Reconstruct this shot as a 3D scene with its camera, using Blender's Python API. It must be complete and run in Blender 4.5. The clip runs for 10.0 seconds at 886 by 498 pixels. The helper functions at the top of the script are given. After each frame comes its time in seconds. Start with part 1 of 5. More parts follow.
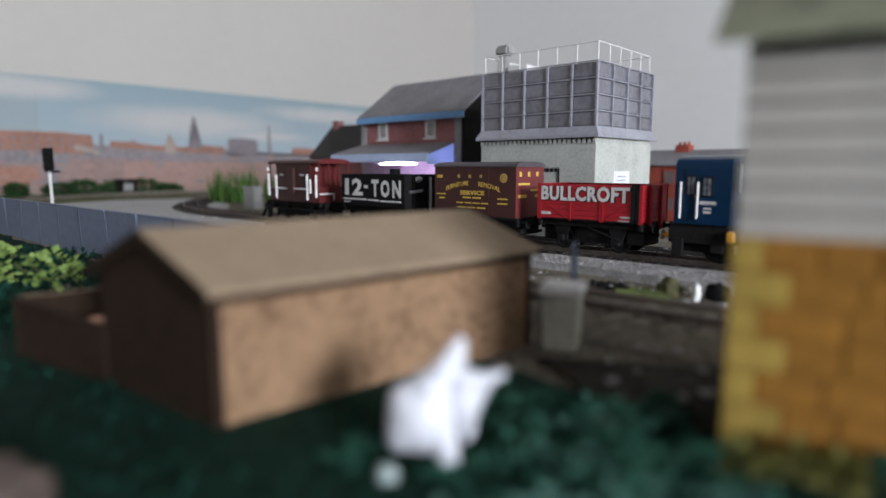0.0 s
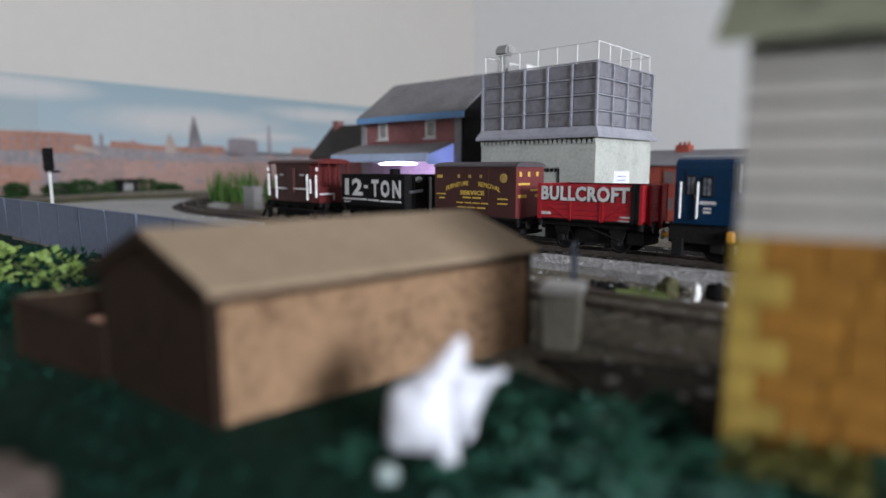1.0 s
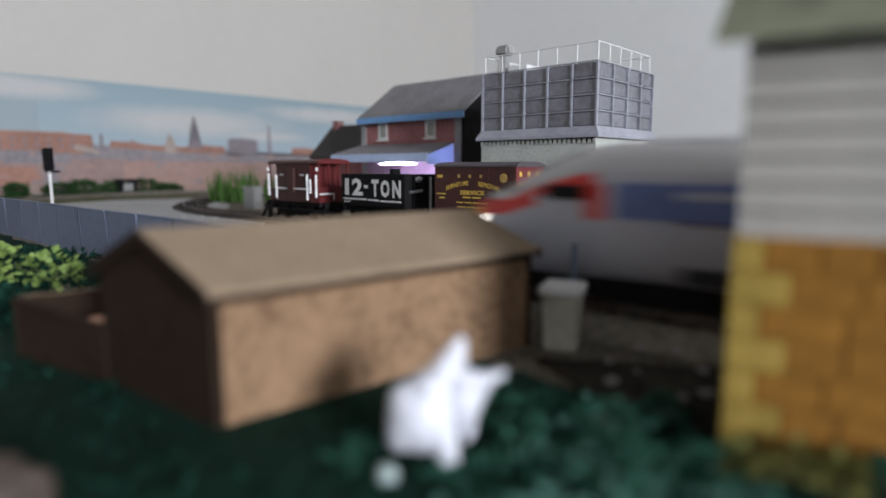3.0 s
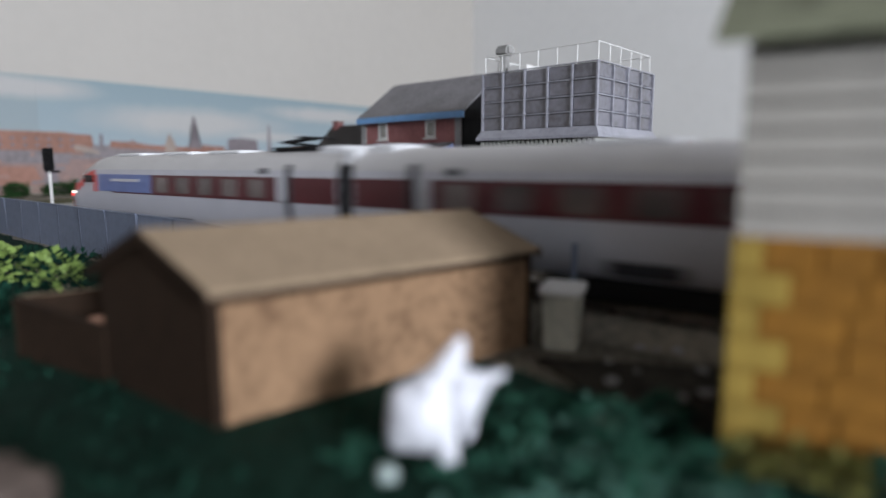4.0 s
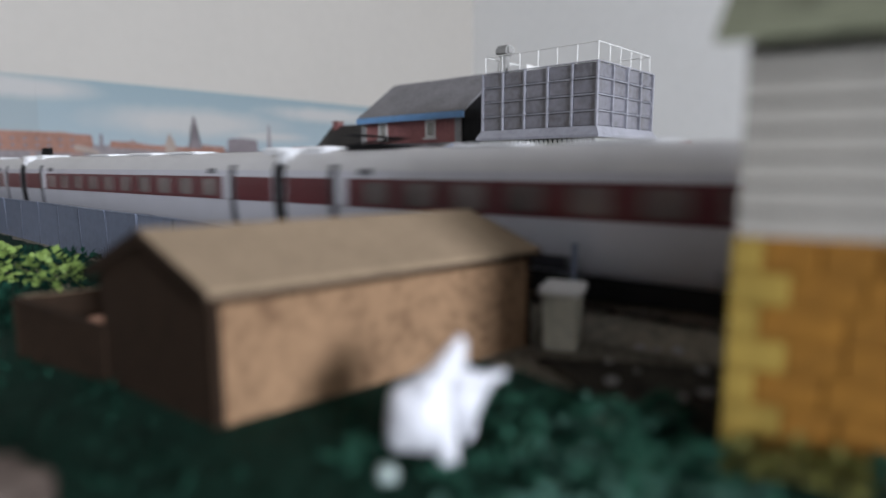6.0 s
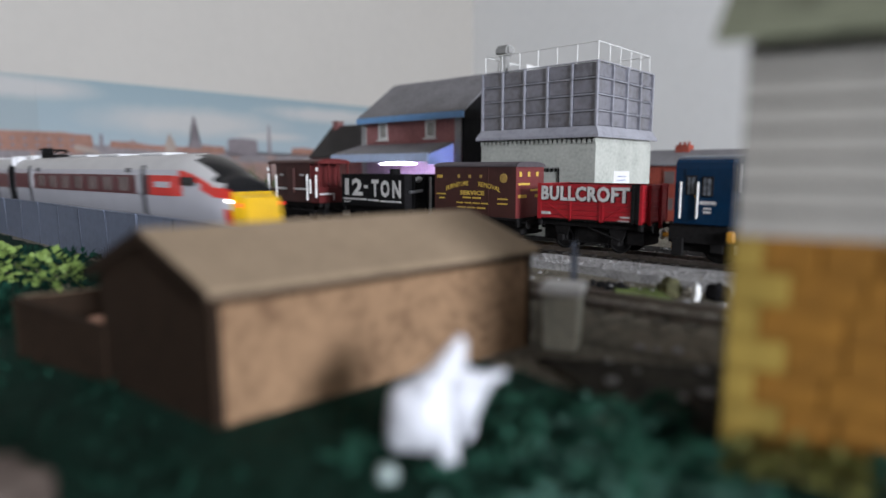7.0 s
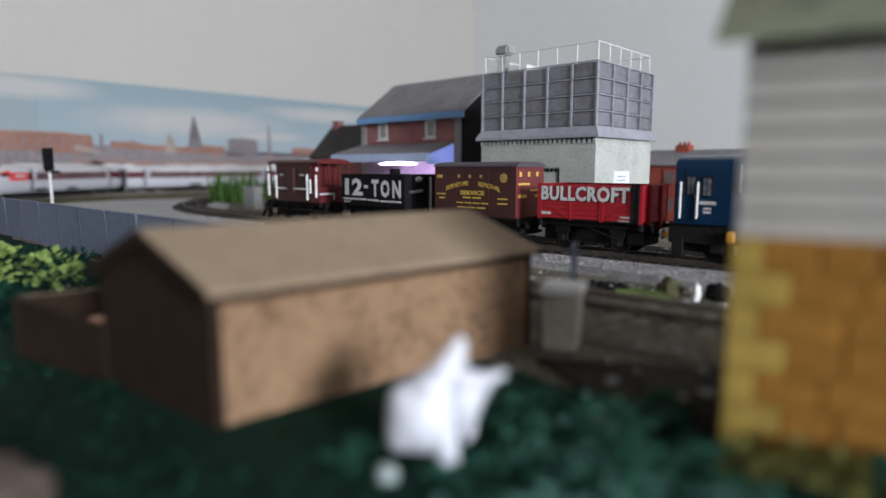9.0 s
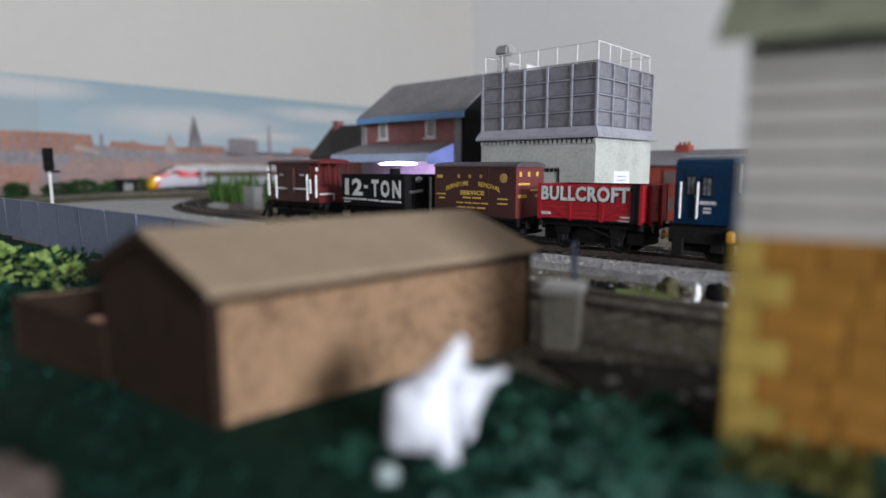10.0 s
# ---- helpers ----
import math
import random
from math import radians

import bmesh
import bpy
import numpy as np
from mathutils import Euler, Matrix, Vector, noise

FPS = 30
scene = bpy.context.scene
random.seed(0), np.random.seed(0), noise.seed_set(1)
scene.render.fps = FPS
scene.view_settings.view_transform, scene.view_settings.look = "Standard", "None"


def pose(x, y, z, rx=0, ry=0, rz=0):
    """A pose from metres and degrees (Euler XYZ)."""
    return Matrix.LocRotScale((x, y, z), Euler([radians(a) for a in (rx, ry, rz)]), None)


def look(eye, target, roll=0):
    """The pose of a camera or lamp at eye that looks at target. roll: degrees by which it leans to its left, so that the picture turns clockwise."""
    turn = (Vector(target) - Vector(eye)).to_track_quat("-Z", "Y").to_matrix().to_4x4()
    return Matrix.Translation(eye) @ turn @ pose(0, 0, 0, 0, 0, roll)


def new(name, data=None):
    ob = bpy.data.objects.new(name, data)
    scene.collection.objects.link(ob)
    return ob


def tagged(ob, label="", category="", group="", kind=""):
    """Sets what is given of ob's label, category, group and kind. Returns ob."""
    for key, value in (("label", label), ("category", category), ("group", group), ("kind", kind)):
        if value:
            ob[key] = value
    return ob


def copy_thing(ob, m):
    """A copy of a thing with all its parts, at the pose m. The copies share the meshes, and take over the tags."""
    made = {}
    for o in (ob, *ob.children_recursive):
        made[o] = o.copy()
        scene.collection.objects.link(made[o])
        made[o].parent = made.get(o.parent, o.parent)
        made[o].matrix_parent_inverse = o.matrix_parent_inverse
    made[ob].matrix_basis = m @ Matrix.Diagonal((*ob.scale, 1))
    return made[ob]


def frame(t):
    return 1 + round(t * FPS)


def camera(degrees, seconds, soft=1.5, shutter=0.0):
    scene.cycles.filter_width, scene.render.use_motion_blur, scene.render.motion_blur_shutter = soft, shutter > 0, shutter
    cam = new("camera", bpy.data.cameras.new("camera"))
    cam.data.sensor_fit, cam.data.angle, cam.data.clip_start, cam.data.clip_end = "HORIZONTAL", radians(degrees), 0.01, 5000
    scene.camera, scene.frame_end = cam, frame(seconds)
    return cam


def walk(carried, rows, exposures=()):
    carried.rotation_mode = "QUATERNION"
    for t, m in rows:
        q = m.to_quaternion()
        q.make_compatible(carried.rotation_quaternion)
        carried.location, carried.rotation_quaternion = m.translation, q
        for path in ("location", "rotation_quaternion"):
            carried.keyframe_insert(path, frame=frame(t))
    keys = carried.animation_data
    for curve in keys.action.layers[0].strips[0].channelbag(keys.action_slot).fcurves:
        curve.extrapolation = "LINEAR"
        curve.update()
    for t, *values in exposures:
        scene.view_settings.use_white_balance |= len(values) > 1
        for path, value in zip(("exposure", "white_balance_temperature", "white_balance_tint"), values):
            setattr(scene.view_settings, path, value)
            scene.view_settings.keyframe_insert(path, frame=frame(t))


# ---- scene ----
# ---- camera ----
cam = camera(73.0, 10.0, soft=1.5, shutter=0.7)
cam.data.dof.use_dof = True
cam.data.dof.focus_distance = 0.38
cam.data.dof.aperture_fstop = 5.0
EYE = pose(0, 0, 0.0535, 82.21, 0, 42.2)
walk(cam, [(0.0, EYE), (10.0, EYE)], [(0.0, 0.0), (10.0, 0.0)])

# ---- world and lights ----
world = bpy.data.worlds.new("daylight")
scene.world = world
world.use_nodes = True
wn = world.node_tree
sky = wn.nodes.new("ShaderNodeTexSky")
sky.sky_type, sky.sun_disc = "NISHITA", False
sky.sun_elevation, sky.sun_rotation = radians(35), radians(200)
wn.links.new(sky.outputs[0], wn.nodes["Background"].inputs[0])
wn.nodes["Background"].inputs[1].default_value = 0.1


def window_lamp(name, m, sx, sy, watts, colour):
    data = bpy.data.lights.new(name, "AREA")
    data.shape, data.size, data.size_y, data.energy, data.color = "RECTANGLE", sx, sy, watts, colour
    ob = new(name, data)
    ob.matrix_world = m
    return ob


# daylight through the east window, and a weak fill added from the unseen south
window_lamp("east_window_light", look((3.16, -0.62, 0.70), (0, 0.0, 0.1)), 0.85, 0.7, 170, (0.855, 0.905, 1.0))
window_lamp("south_fill_light", look((1.7, -1.96, 0.85), (0.0, 0.1, 0.1)), 1.2, 1.1, 2, (0.88, 0.91, 1.0))


# ---- materials ----
def mat(name, colour, rough=0.6, metal=0.0, vary=0.15, scale=300.0, bump=0.15, dist=0.0006, dark=None, coat=0.0, spec=None):
    """A two-scale mottled surface: grain, broad stains and fine relief."""
    m = bpy.data.materials.new(name)
    m.use_nodes = True
    t = m.node_tree
    b = t.nodes["Principled BSDF"]
    b.inputs["Roughness"].default_value, b.inputs["Metallic"].default_value = rough, metal
    b.inputs["Coat Weight"].default_value = coat
    b.inputs["Specular IOR Level"].default_value = spec if spec is not None else 0.12 if rough >= 0.8 else 0.5
    co = t.nodes.new("ShaderNodeTexCoord")
    info = t.nodes.new("ShaderNodeObjectInfo")
    n1, n2 = t.nodes.new("ShaderNodeTexNoise"), t.nodes.new("ShaderNodeTexNoise")
    for n, s in ((n1, scale), (n2, scale * 0.14)):
        n.inputs["Scale"].default_value, n.inputs["Detail"].default_value = s, 5
        t.links.new(co.outputs["Object"], n.inputs["Vector"])
    add = t.nodes.new("ShaderNodeMath")
    add.operation = "MULTIPLY_ADD"
    add.inputs[1].default_value = 0.5
    t.links.new(n1.outputs[0], add.inputs[0])
    half = t.nodes.new("ShaderNodeMath")
    half.operation = "MULTIPLY_ADD"
    half.inputs[1].default_value, half.inputs[2].default_value = 0.4, 0.0
    t.links.new(n2.outputs[0], half.inputs[0])
    rnd = t.nodes.new("ShaderNodeMath")
    rnd.operation = "MULTIPLY_ADD"
    rnd.inputs[1].default_value = 0.1
    t.links.new(info.outputs["Random"], rnd.inputs[0])
    t.links.new(half.outputs[0], rnd.inputs[2])
    t.links.new(rnd.outputs[0], add.inputs[2])
    ramp = t.nodes.new("ShaderNodeValToRGB")
    lo = dark or tuple(c * (1 - 2.2 * vary) for c in colour)
    hi = tuple(min(0.95, c * (1 + 1.6 * vary)) for c in colour)
    ramp.color_ramp.elements[0].position, ramp.color_ramp.elements[1].position = 0.3, 0.72
    ramp.color_ramp.elements[0].color, ramp.color_ramp.elements[1].color = (*[max(0.002, c) for c in lo], 1), (*hi, 1)
    mid = ramp.color_ramp.elements.new(0.5)
    mid.color = (*colour, 1)
    t.links.new(add.outputs[0], ramp.inputs[0])
    t.links.new(ramp.outputs[0], b.inputs["Base Color"])
    if bump:
        bp = t.nodes.new("ShaderNodeBump")
        bp.inputs["Strength"].default_value, bp.inputs["Distance"].default_value = bump, dist
        t.links.new(n1.outputs[0], bp.inputs["Height"])
        t.links.new(bp.outputs[0], b.inputs["Normal"])
    return m


def glow(name, colour, strength):
    m = bpy.data.materials.new(name)
    m.use_nodes = True
    b = m.node_tree.nodes["Principled BSDF"]
    b.inputs["Base Color"].default_value = (*colour, 1)
    b.inputs["Emission Color"].default_value = (*colour, 1)
    b.inputs["Emission Strength"].default_value = strength
    return m


# wall colour in two tones, making up for uneven light on the walls
NORTHTONE = mat("north_wall_light_tone", (0.72, 0.715, 0.705), 0.8, vary=0.015, scale=40, bump=0.05)
WESTTONE = mat("west_wall_light_tone", (0.530, 0.500, 0.462), 0.8, vary=0.015, scale=40, bump=0.05)
# unseen walls, ceiling and carpet, darkened to cut the room's bounced light
DIMWALL = mat("bounce_cutting_wall", (0.22, 0.21, 0.20), 0.8, vary=0.03, scale=40, bump=0.05)
CEIL = mat("bounce_cutting_ceiling", (0.42, 0.41, 0.40), 0.85, vary=0.02, scale=40, bump=0.05)
CARPET = mat("carpet", (0.09, 0.08, 0.07), 0.95, vary=0.2, scale=200)
PLY = mat("plywood", (0.36, 0.25, 0.15), 0.6, vary=0.2, scale=60)
TURF = mat("turf", (0.0054, 0.023, 0.015), 0.95, vary=0.35, scale=260, bump=0.9, dist=0.002)
SOIL = mat("soil", (0.190, 0.170, 0.135), 0.95, vary=0.35, scale=420, bump=0.9, dist=0.0012, dark=(0.040, 0.035, 0.028))
GRITTY = mat("pale_grit", (0.36, 0.35, 0.345), 0.95, vary=0.3, scale=900, bump=0.8, dist=0.001)
CONCRETE = mat("concrete", (0.27, 0.265, 0.255), 0.85, vary=0.15, scale=260, bump=0.3)
YARD = mat("pale_concrete", (0.38, 0.375, 0.37), 0.8, vary=0.18, scale=120, bump=0.3)
BALLAST = mat("ballast", (0.062, 0.053, 0.045), 0.95, vary=0.45, scale=900, bump=1.0, dist=0.0015)
DARKSOIL = mat("damp_soil", (0.040, 0.036, 0.028), 0.95, vary=0.5, scale=300, bump=0.9, dist=0.0012)
BLACKGROUND = mat("black_ground", (0.020, 0.018, 0.017), 0.95, vary=0.5, scale=700, bump=1.0, dist=0.0012)
EARTH = mat("brown_earth", (0.200, 0.178, 0.142), 0.95, vary=0.45, scale=260, bump=1.0, dist=0.0015, dark=(0.045, 0.040, 0.032))
DUSTY = mat("earth_covered_tie", (0.165, 0.148, 0.120), 0.95, vary=0.35, scale=400)
SLEEPER = mat("sleeper", (0.035, 0.03, 0.027), 0.85, vary=0.3, scale=500)
RAIL = mat("rail_steel", (0.30, 0.26, 0.23), 0.35, 0.9, vary=0.2, scale=500)
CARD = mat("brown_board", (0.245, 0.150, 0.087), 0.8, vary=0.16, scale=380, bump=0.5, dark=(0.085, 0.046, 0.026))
# much darker copy of the board: shade on the gable side put into colour
CARDSHADE = mat("shade_brown_board", (0.024, 0.0140, 0.0085), 0.85, vary=0.2, scale=300, bump=0.4)
FELT = mat("roof_felt", (0.27, 0.20, 0.135), 0.85, vary=0.12, scale=500, bump=0.5)
FENCE = mat("grey_panel", (0.145, 0.170, 0.235), 0.6, vary=0.1, scale=200, bump=0.1)
SEAM = mat("dark_grey_post", (0.060, 0.070, 0.100), 0.7, vary=0.2, scale=300, bump=0.1)
YELLOW = mat("ochre_stone", (0.255, 0.117, 0.021), 0.8, vary=0.26, scale=140, bump=0.5, dark=(0.15, 0.066, 0.014))
QUOIN = mat("pale_ochre_stone", (0.315, 0.215, 0.050), 0.8, vary=0.2, scale=160, bump=0.5)
CLAD = mat("grey_cladding", (0.315, 0.293, 0.262), 0.6, vary=0.06, scale=120, bump=0.1)
SLATEG = mat("mossy_roof", (0.17, 0.175, 0.12), 0.9, vary=0.2, scale=140, bump=0.4)
TANK = mat("tank_iron", (0.135, 0.132, 0.158), 0.36, spec=0.9, vary=0.30, scale=240, bump=0.15, dark=(0.052, 0.047, 0.052), coat=0.8)
TANKRIB = mat("tank_rib", (0.29, 0.29, 0.33), 0.35, spec=0.8, vary=0.15, scale=240, bump=0.2)
PALESTONE = mat("pale_stone", (0.45, 0.46, 0.42), 0.85, vary=0.14, scale=420, bump=0.6)
WHITE = mat("white_paint", (0.78, 0.77, 0.75), 0.5, vary=0.05, scale=200, bump=0.05)
BRICK = mat("red_brick", (0.40, 0.18, 0.175), 0.85, vary=0.2, scale=400, bump=0.4)
MORTAR = mat("mortar", (0.30, 0.17, 0.15), 0.9, vary=0.15, scale=400)
SLATE = mat("slate", (0.205, 0.197, 0.208), 0.75, vary=0.15, scale=300, bump=0.3)
BLUE = mat("sky_blue_paint", (0.17, 0.36, 0.64), 0.5, vary=0.06, scale=200, bump=0.05)
# lighter copy of the blue: lamplight on the valance put into colour
LITBLUE = mat("lamplit_blue_board", (0.47, 0.57, 0.77), 0.5, vary=0.06, scale=200, bump=0.05)
# lilac tint that puts the canopy lamp's glow into the wall colour
GLOWLILAC = mat("lamp_glow_lilac", (0.44, 0.33, 0.44), 0.6, vary=0.12, scale=200, bump=0.05)
# white of the fairings, also used to paint glints on the roof
ROOFW = mat("white_fairing_and_roof_glint", (0.74, 0.74, 0.76), 0.2, vary=0.05, scale=100, bump=0.02)
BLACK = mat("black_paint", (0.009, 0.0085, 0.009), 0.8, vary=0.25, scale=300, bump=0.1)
# soot black of the underframes, also used where shade is painted
SOOTSHADE = mat("soot_and_shade_black", (0.012, 0.011, 0.011), 0.8, vary=0.4, scale=400, bump=0.3)
MAROON = mat("brown_maroon", (0.052, 0.014, 0.011), 0.6, vary=0.12, scale=300, bump=0.1)
# brighter copy of the maroon, for the end that faces the window
MAROONLIT = mat("lit_maroon", (0.155, 0.028, 0.028), 0.5, vary=0.1, scale=300, bump=0.1)
# van's red end colour, which also carries the window light on it
VANREDLIT = mat("van_red_lit_end", (0.105, 0.009, 0.009), 0.5, vary=0.1, scale=300, bump=0.1)
WAGONRED = mat("wagon_red", (0.40, 0.013, 0.022), 0.42, vary=0.08, scale=300, bump=0.08)
LOCO = mat("rail_blue", (0.004, 0.026, 0.066), 0.22, spec=0.4, vary=0.08, scale=300, bump=0.05)
LETTER = mat("white_lettering", (0.60, 0.585, 0.57), 0.6, vary=0.22, scale=800, bump=0.05)
GOLD = mat("yellow_lettering", (0.60, 0.40, 0.07), 0.6, vary=0.1, scale=800, bump=0.05)
DULLGOLD = mat("dull_yellow_paint", (0.36, 0.23, 0.06), 0.6, vary=0.3, scale=900, bump=0.05)
SAFETY = mat("orange_yellow", (0.75, 0.34, 0.02), 0.5, vary=0.08, scale=300, bump=0.05)
STEEL = mat("bare_steel", (0.42, 0.42, 0.43), 0.4, 0.8, vary=0.2, scale=600)
SILVER = mat("silver_white_body", (0.57, 0.565, 0.61), 0.24, vary=0.03, scale=60, bump=0.02)
ROOFG = mat("coach_roof", (0.53, 0.515, 0.515), 0.4, vary=0.05, scale=80, bump=0.03)
BAND = mat("dark_red_band", (0.095, 0.011, 0.017), 0.3, vary=0.08, scale=100, bump=0.02)
REDP = mat("bright_red_paint", (0.72, 0.035, 0.025), 0.3, vary=0.05, scale=100, bump=0.02)
NOSEY = mat("warning_yellow", (0.85, 0.50, 0.01), 0.35, vary=0.04, scale=100, bump=0.02)
SMOKED = mat("smoked_glass", (0.15, 0.115, 0.11), 0.16, vary=0.25, scale=60, bump=0.0)
SCREEN = mat("black_windscreen", (0.008, 0.008, 0.010), 0.2, spec=0.3, vary=0.1, scale=60, bump=0.0)
DOORG = mat("grey_door", (0.055, 0.055, 0.065), 0.4, vary=0.06, scale=100, bump=0.02)
GANG = mat("gangway_rubber", (0.012, 0.012, 0.013), 0.8, vary=0.2, scale=300)
DECAL = mat("blue_vinyl", (0.15, 0.20, 0.42), 0.35, vary=0.08, scale=120, bump=0.0)
LOCOPANE = mat("grimy_cab_glass", (0.16, 0.17, 0.19), 0.2, vary=0.4, scale=500, bump=0.0)
LAMPW = glow("lit_white_lamp", (1.0, 0.93, 0.85), 6.0)
LAMPR = glow("lit_red_lamp", (1.0, 0.03, 0.03), 1.4)
LAMPV = glow("lit_violet_white", (0.76, 0.68, 1.0), 42.0)
PANE = mat("pale_pane", (0.36, 0.35, 0.32), 0.25, vary=0.15, scale=200, bump=0.0)
LEAFY = mat("yellow_green_leaf", (0.20, 0.29, 0.07), 0.7, vary=0.25, scale=300, bump=0.1)
LEAFD = mat("dark_leaf", (0.030, 0.078, 0.024), 0.85, vary=0.35, scale=300, bump=0.2)
LEAFM = mat("bright_leaf", (0.075, 0.15, 0.035), 0.8, vary=0.3, scale=300, bump=0.2)
LEAFT = mat("teal_leaf", (0.006, 0.031, 0.020), 0.9, vary=0.35, scale=300, bump=0.2)
MOSS = mat("green_moss", (0.115, 0.150, 0.045), 0.95, vary=0.45, scale=260, bump=0.8, dist=0.001, dark=(0.05, 0.05, 0.025))
DRY = mat("dry_grass", (0.10, 0.095, 0.05), 0.9, vary=0.3, scale=300, bump=0.4)
CHINA = mat("white_glaze", (0.70, 0.70, 0.75), 0.35, vary=0.03, scale=200, bump=0.02, coat=0.3)
PEACH = mat("peach_clay", (0.62, 0.33, 0.22), 0.7, vary=0.1, scale=200)
TOWNA = mat("printed_terracotta", (0.320, 0.164, 0.123), 0.75, vary=0.16, scale=120, bump=0.0)
TOWNB = mat("printed_dusty_brick", (0.283, 0.193, 0.176), 0.75, vary=0.16, scale=160, bump=0.0)
TOWNC = mat("printed_grey_slate", (0.246, 0.217, 0.226), 0.75, vary=0.15, scale=120, bump=0.0)
TOWNP = mat("printed_pink_brick", (0.344, 0.217, 0.184), 0.75, vary=0.10, scale=90, bump=0.0)
TOWND = mat("printed_dark_tower", (0.205, 0.176, 0.189), 0.75, vary=0.12, scale=120, bump=0.0)
TOWNE = mat("printed_beige", (0.353, 0.283, 0.242), 0.75, vary=0.12, scale=120, bump=0.0)


# ---- mesh helpers ----
def box(bm, x0, y0, z0, x1, y1, z1):
    v = [bm.verts.new(c) for c in ((x0, y0, z0), (x1, y0, z0), (x1, y1, z0), (x0, y1, z0), (x0, y0, z1), (x1, y0, z1), (x1, y1, z1), (x0, y1, z1))]
    for q in ((3, 2, 1, 0), (4, 5, 6, 7), (0, 1, 5, 4), (1, 2, 6, 5), (2, 3, 7, 6), (3, 0, 4, 7)):
        bm.faces.new([v[i] for i in q])
    return bm


def boxes(*rows):
    bm = bmesh.new()
    for r in rows:
        box(bm, *r)
    return bm


def rounded(bm, width, segments=2):
    bmesh.ops.bevel(bm, geom=list(bm.edges), offset=width, segments=segments, affect="EDGES", clamp_overlap=True)
    return bm


def prism(points, y0, y1):
    """A closed outline in x and z, drawn out from y0 to y1."""
    bm = bmesh.new()
    a = [bm.verts.new((x, y0, z)) for x, z in points]
    b = [bm.verts.new((x, y1, z)) for x, z in points]
    n = len(points)
    bm.faces.new(a)
    bm.faces.new(b[::-1])
    for i in range(n):
        bm.faces.new((a[i], b[i], b[(i + 1) % n], a[(i + 1) % n]))
    bmesh.ops.recalc_face_normals(bm, faces=bm.faces)
    return bm


def rod(bm, a, b, r, n=8, r2=None):
    a, b = Vector(a), Vector(b)
    m = Matrix.Translation((a + b) / 2) @ (b - a).to_track_quat("Z", "Y").to_matrix().to_4x4()
    bmesh.ops.create_cone(bm, cap_ends=True, segments=n, radius1=r, radius2=r if r2 is None else r2, depth=(b - a).length, matrix=m)
    return bm


def blob(bm, c, s, sub=2, rough=0.0, seed=0.0):
    made = bmesh.ops.create_icosphere(bm, subdivisions=sub, radius=1.0)["verts"]
    for v in made:
        k = 1 + rough * noise.noise(v.co * 2.2 + Vector((seed, seed * 1.7, 0)))
        v.co = Vector((v.co.x * s[0] * k + c[0], v.co.y * s[1] * k + c[1], v.co.z * s[2] * k + c[2]))
    return bm


def part(name, bm, material, parent=None, label="", smooth=False, m=None):
    me = bpy.data.meshes.new(name)
    if smooth:
        for f in bm.faces:
            f.smooth = True
    bm.to_mesh(me)
    bm.free()
    me.materials.append(material)
    ob = new(name, me)
    if parent:
        ob.parent = parent
    if m is not None:
        ob.matrix_basis = m
    return tagged(ob, label) if label else ob


def share(name, source, parent, m):
    ob = new(name, source.data)
    ob.parent = parent
    ob.matrix_basis = m
    return ob


def thing(name, m, label, category, group="", kind=""):
    ob = new(name)
    ob.empty_display_size = 0.01
    ob.matrix_basis = m
    return tagged(ob, label, category, group, kind)


def writing(name, text, height, material, parent, m, label="", thick=0.0001, stretch=1.0, bold=0.0):
    cu = bpy.data.curves.new("text", "FONT")
    cu.body, cu.align_x, cu.align_y = text, "CENTER", "CENTER"
    cu.size, cu.extrude = height * 1.42, thick
    cu.resolution_u, cu.offset, cu.space_character = 2, bold, 1.0 + bold * 130
    tmp = bpy.data.objects.new("text", cu)
    me = bpy.data.meshes.new_from_object(tmp)
    bpy.data.objects.remove(tmp)
    for v in me.vertices:
        v.co.x *= stretch
    me.materials.clear()
    me.materials.append(material)
    ob = new(name, me)
    ob.parent = parent
    ob.matrix_basis = m
    return tagged(ob, label) if label else ob


FACE = Matrix.Rotation(radians(90), 4, "X")  # turns writing upright, read from -y


class Path:
    """A line of track from straights and bends: (length, radius), radius > 0 turns right, 0 is straight."""

    def __init__(self, x, y, heading, pieces):
        self.legs, h, s = [], radians(heading), 0.0
        for length, r in pieces:
            self.legs.append((s, length, x, y, h, r))
            x, y, h = self.run(x, y, h, r, length)
            s += length
        self.length = s

    @staticmethod
    def run(x, y, h, r, d):
        if not r:
            return x + d * math.cos(h), y + d * math.sin(h), h
        k = h - d / r
        return x + r * (-math.sin(k) + math.sin(h)), y + r * (math.cos(k) - math.cos(h)), k

    def at(self, s):
        for leg in reversed(self.legs):
            if s >= leg[0] or leg is self.legs[0]:
                return self.run(leg[2], leg[3], leg[4], leg[5], s - leg[0])

# ---- lines of track ----
MAIN = Path(3.0, 0.3979, 183.944, [(3.808, 0), (0.655, 0.395), (0.5, 0), (0.62, 0.395), (3.0, 0)])
GOODS = Path(0.9, 0.3008, 179.0, [(1.52, 0), (0.64, 0.42), (0.15, 0)])
RAILTOP = 0.006
LIFT = 0.004  # the front straight stands a little higher


def sweep(path, s0, s1, step, profile, z=0.0, lift=None):
    """A cross-section (offset to the right, height) carried along a line of track."""
    bm = bmesh.new()
    last, n = None, max(2, int((s1 - s0) / step) + 1)
    for i in range(n):
        x, y, h = path.at(s0 + (s1 - s0) * i / (n - 1))
        ring = [bm.verts.new((x + o * math.sin(h), y - o * math.cos(h), z + q + (lift(s0 + (s1 - s0) * i / (n - 1)) if lift and q > 0 else 0))) for o, q in profile]
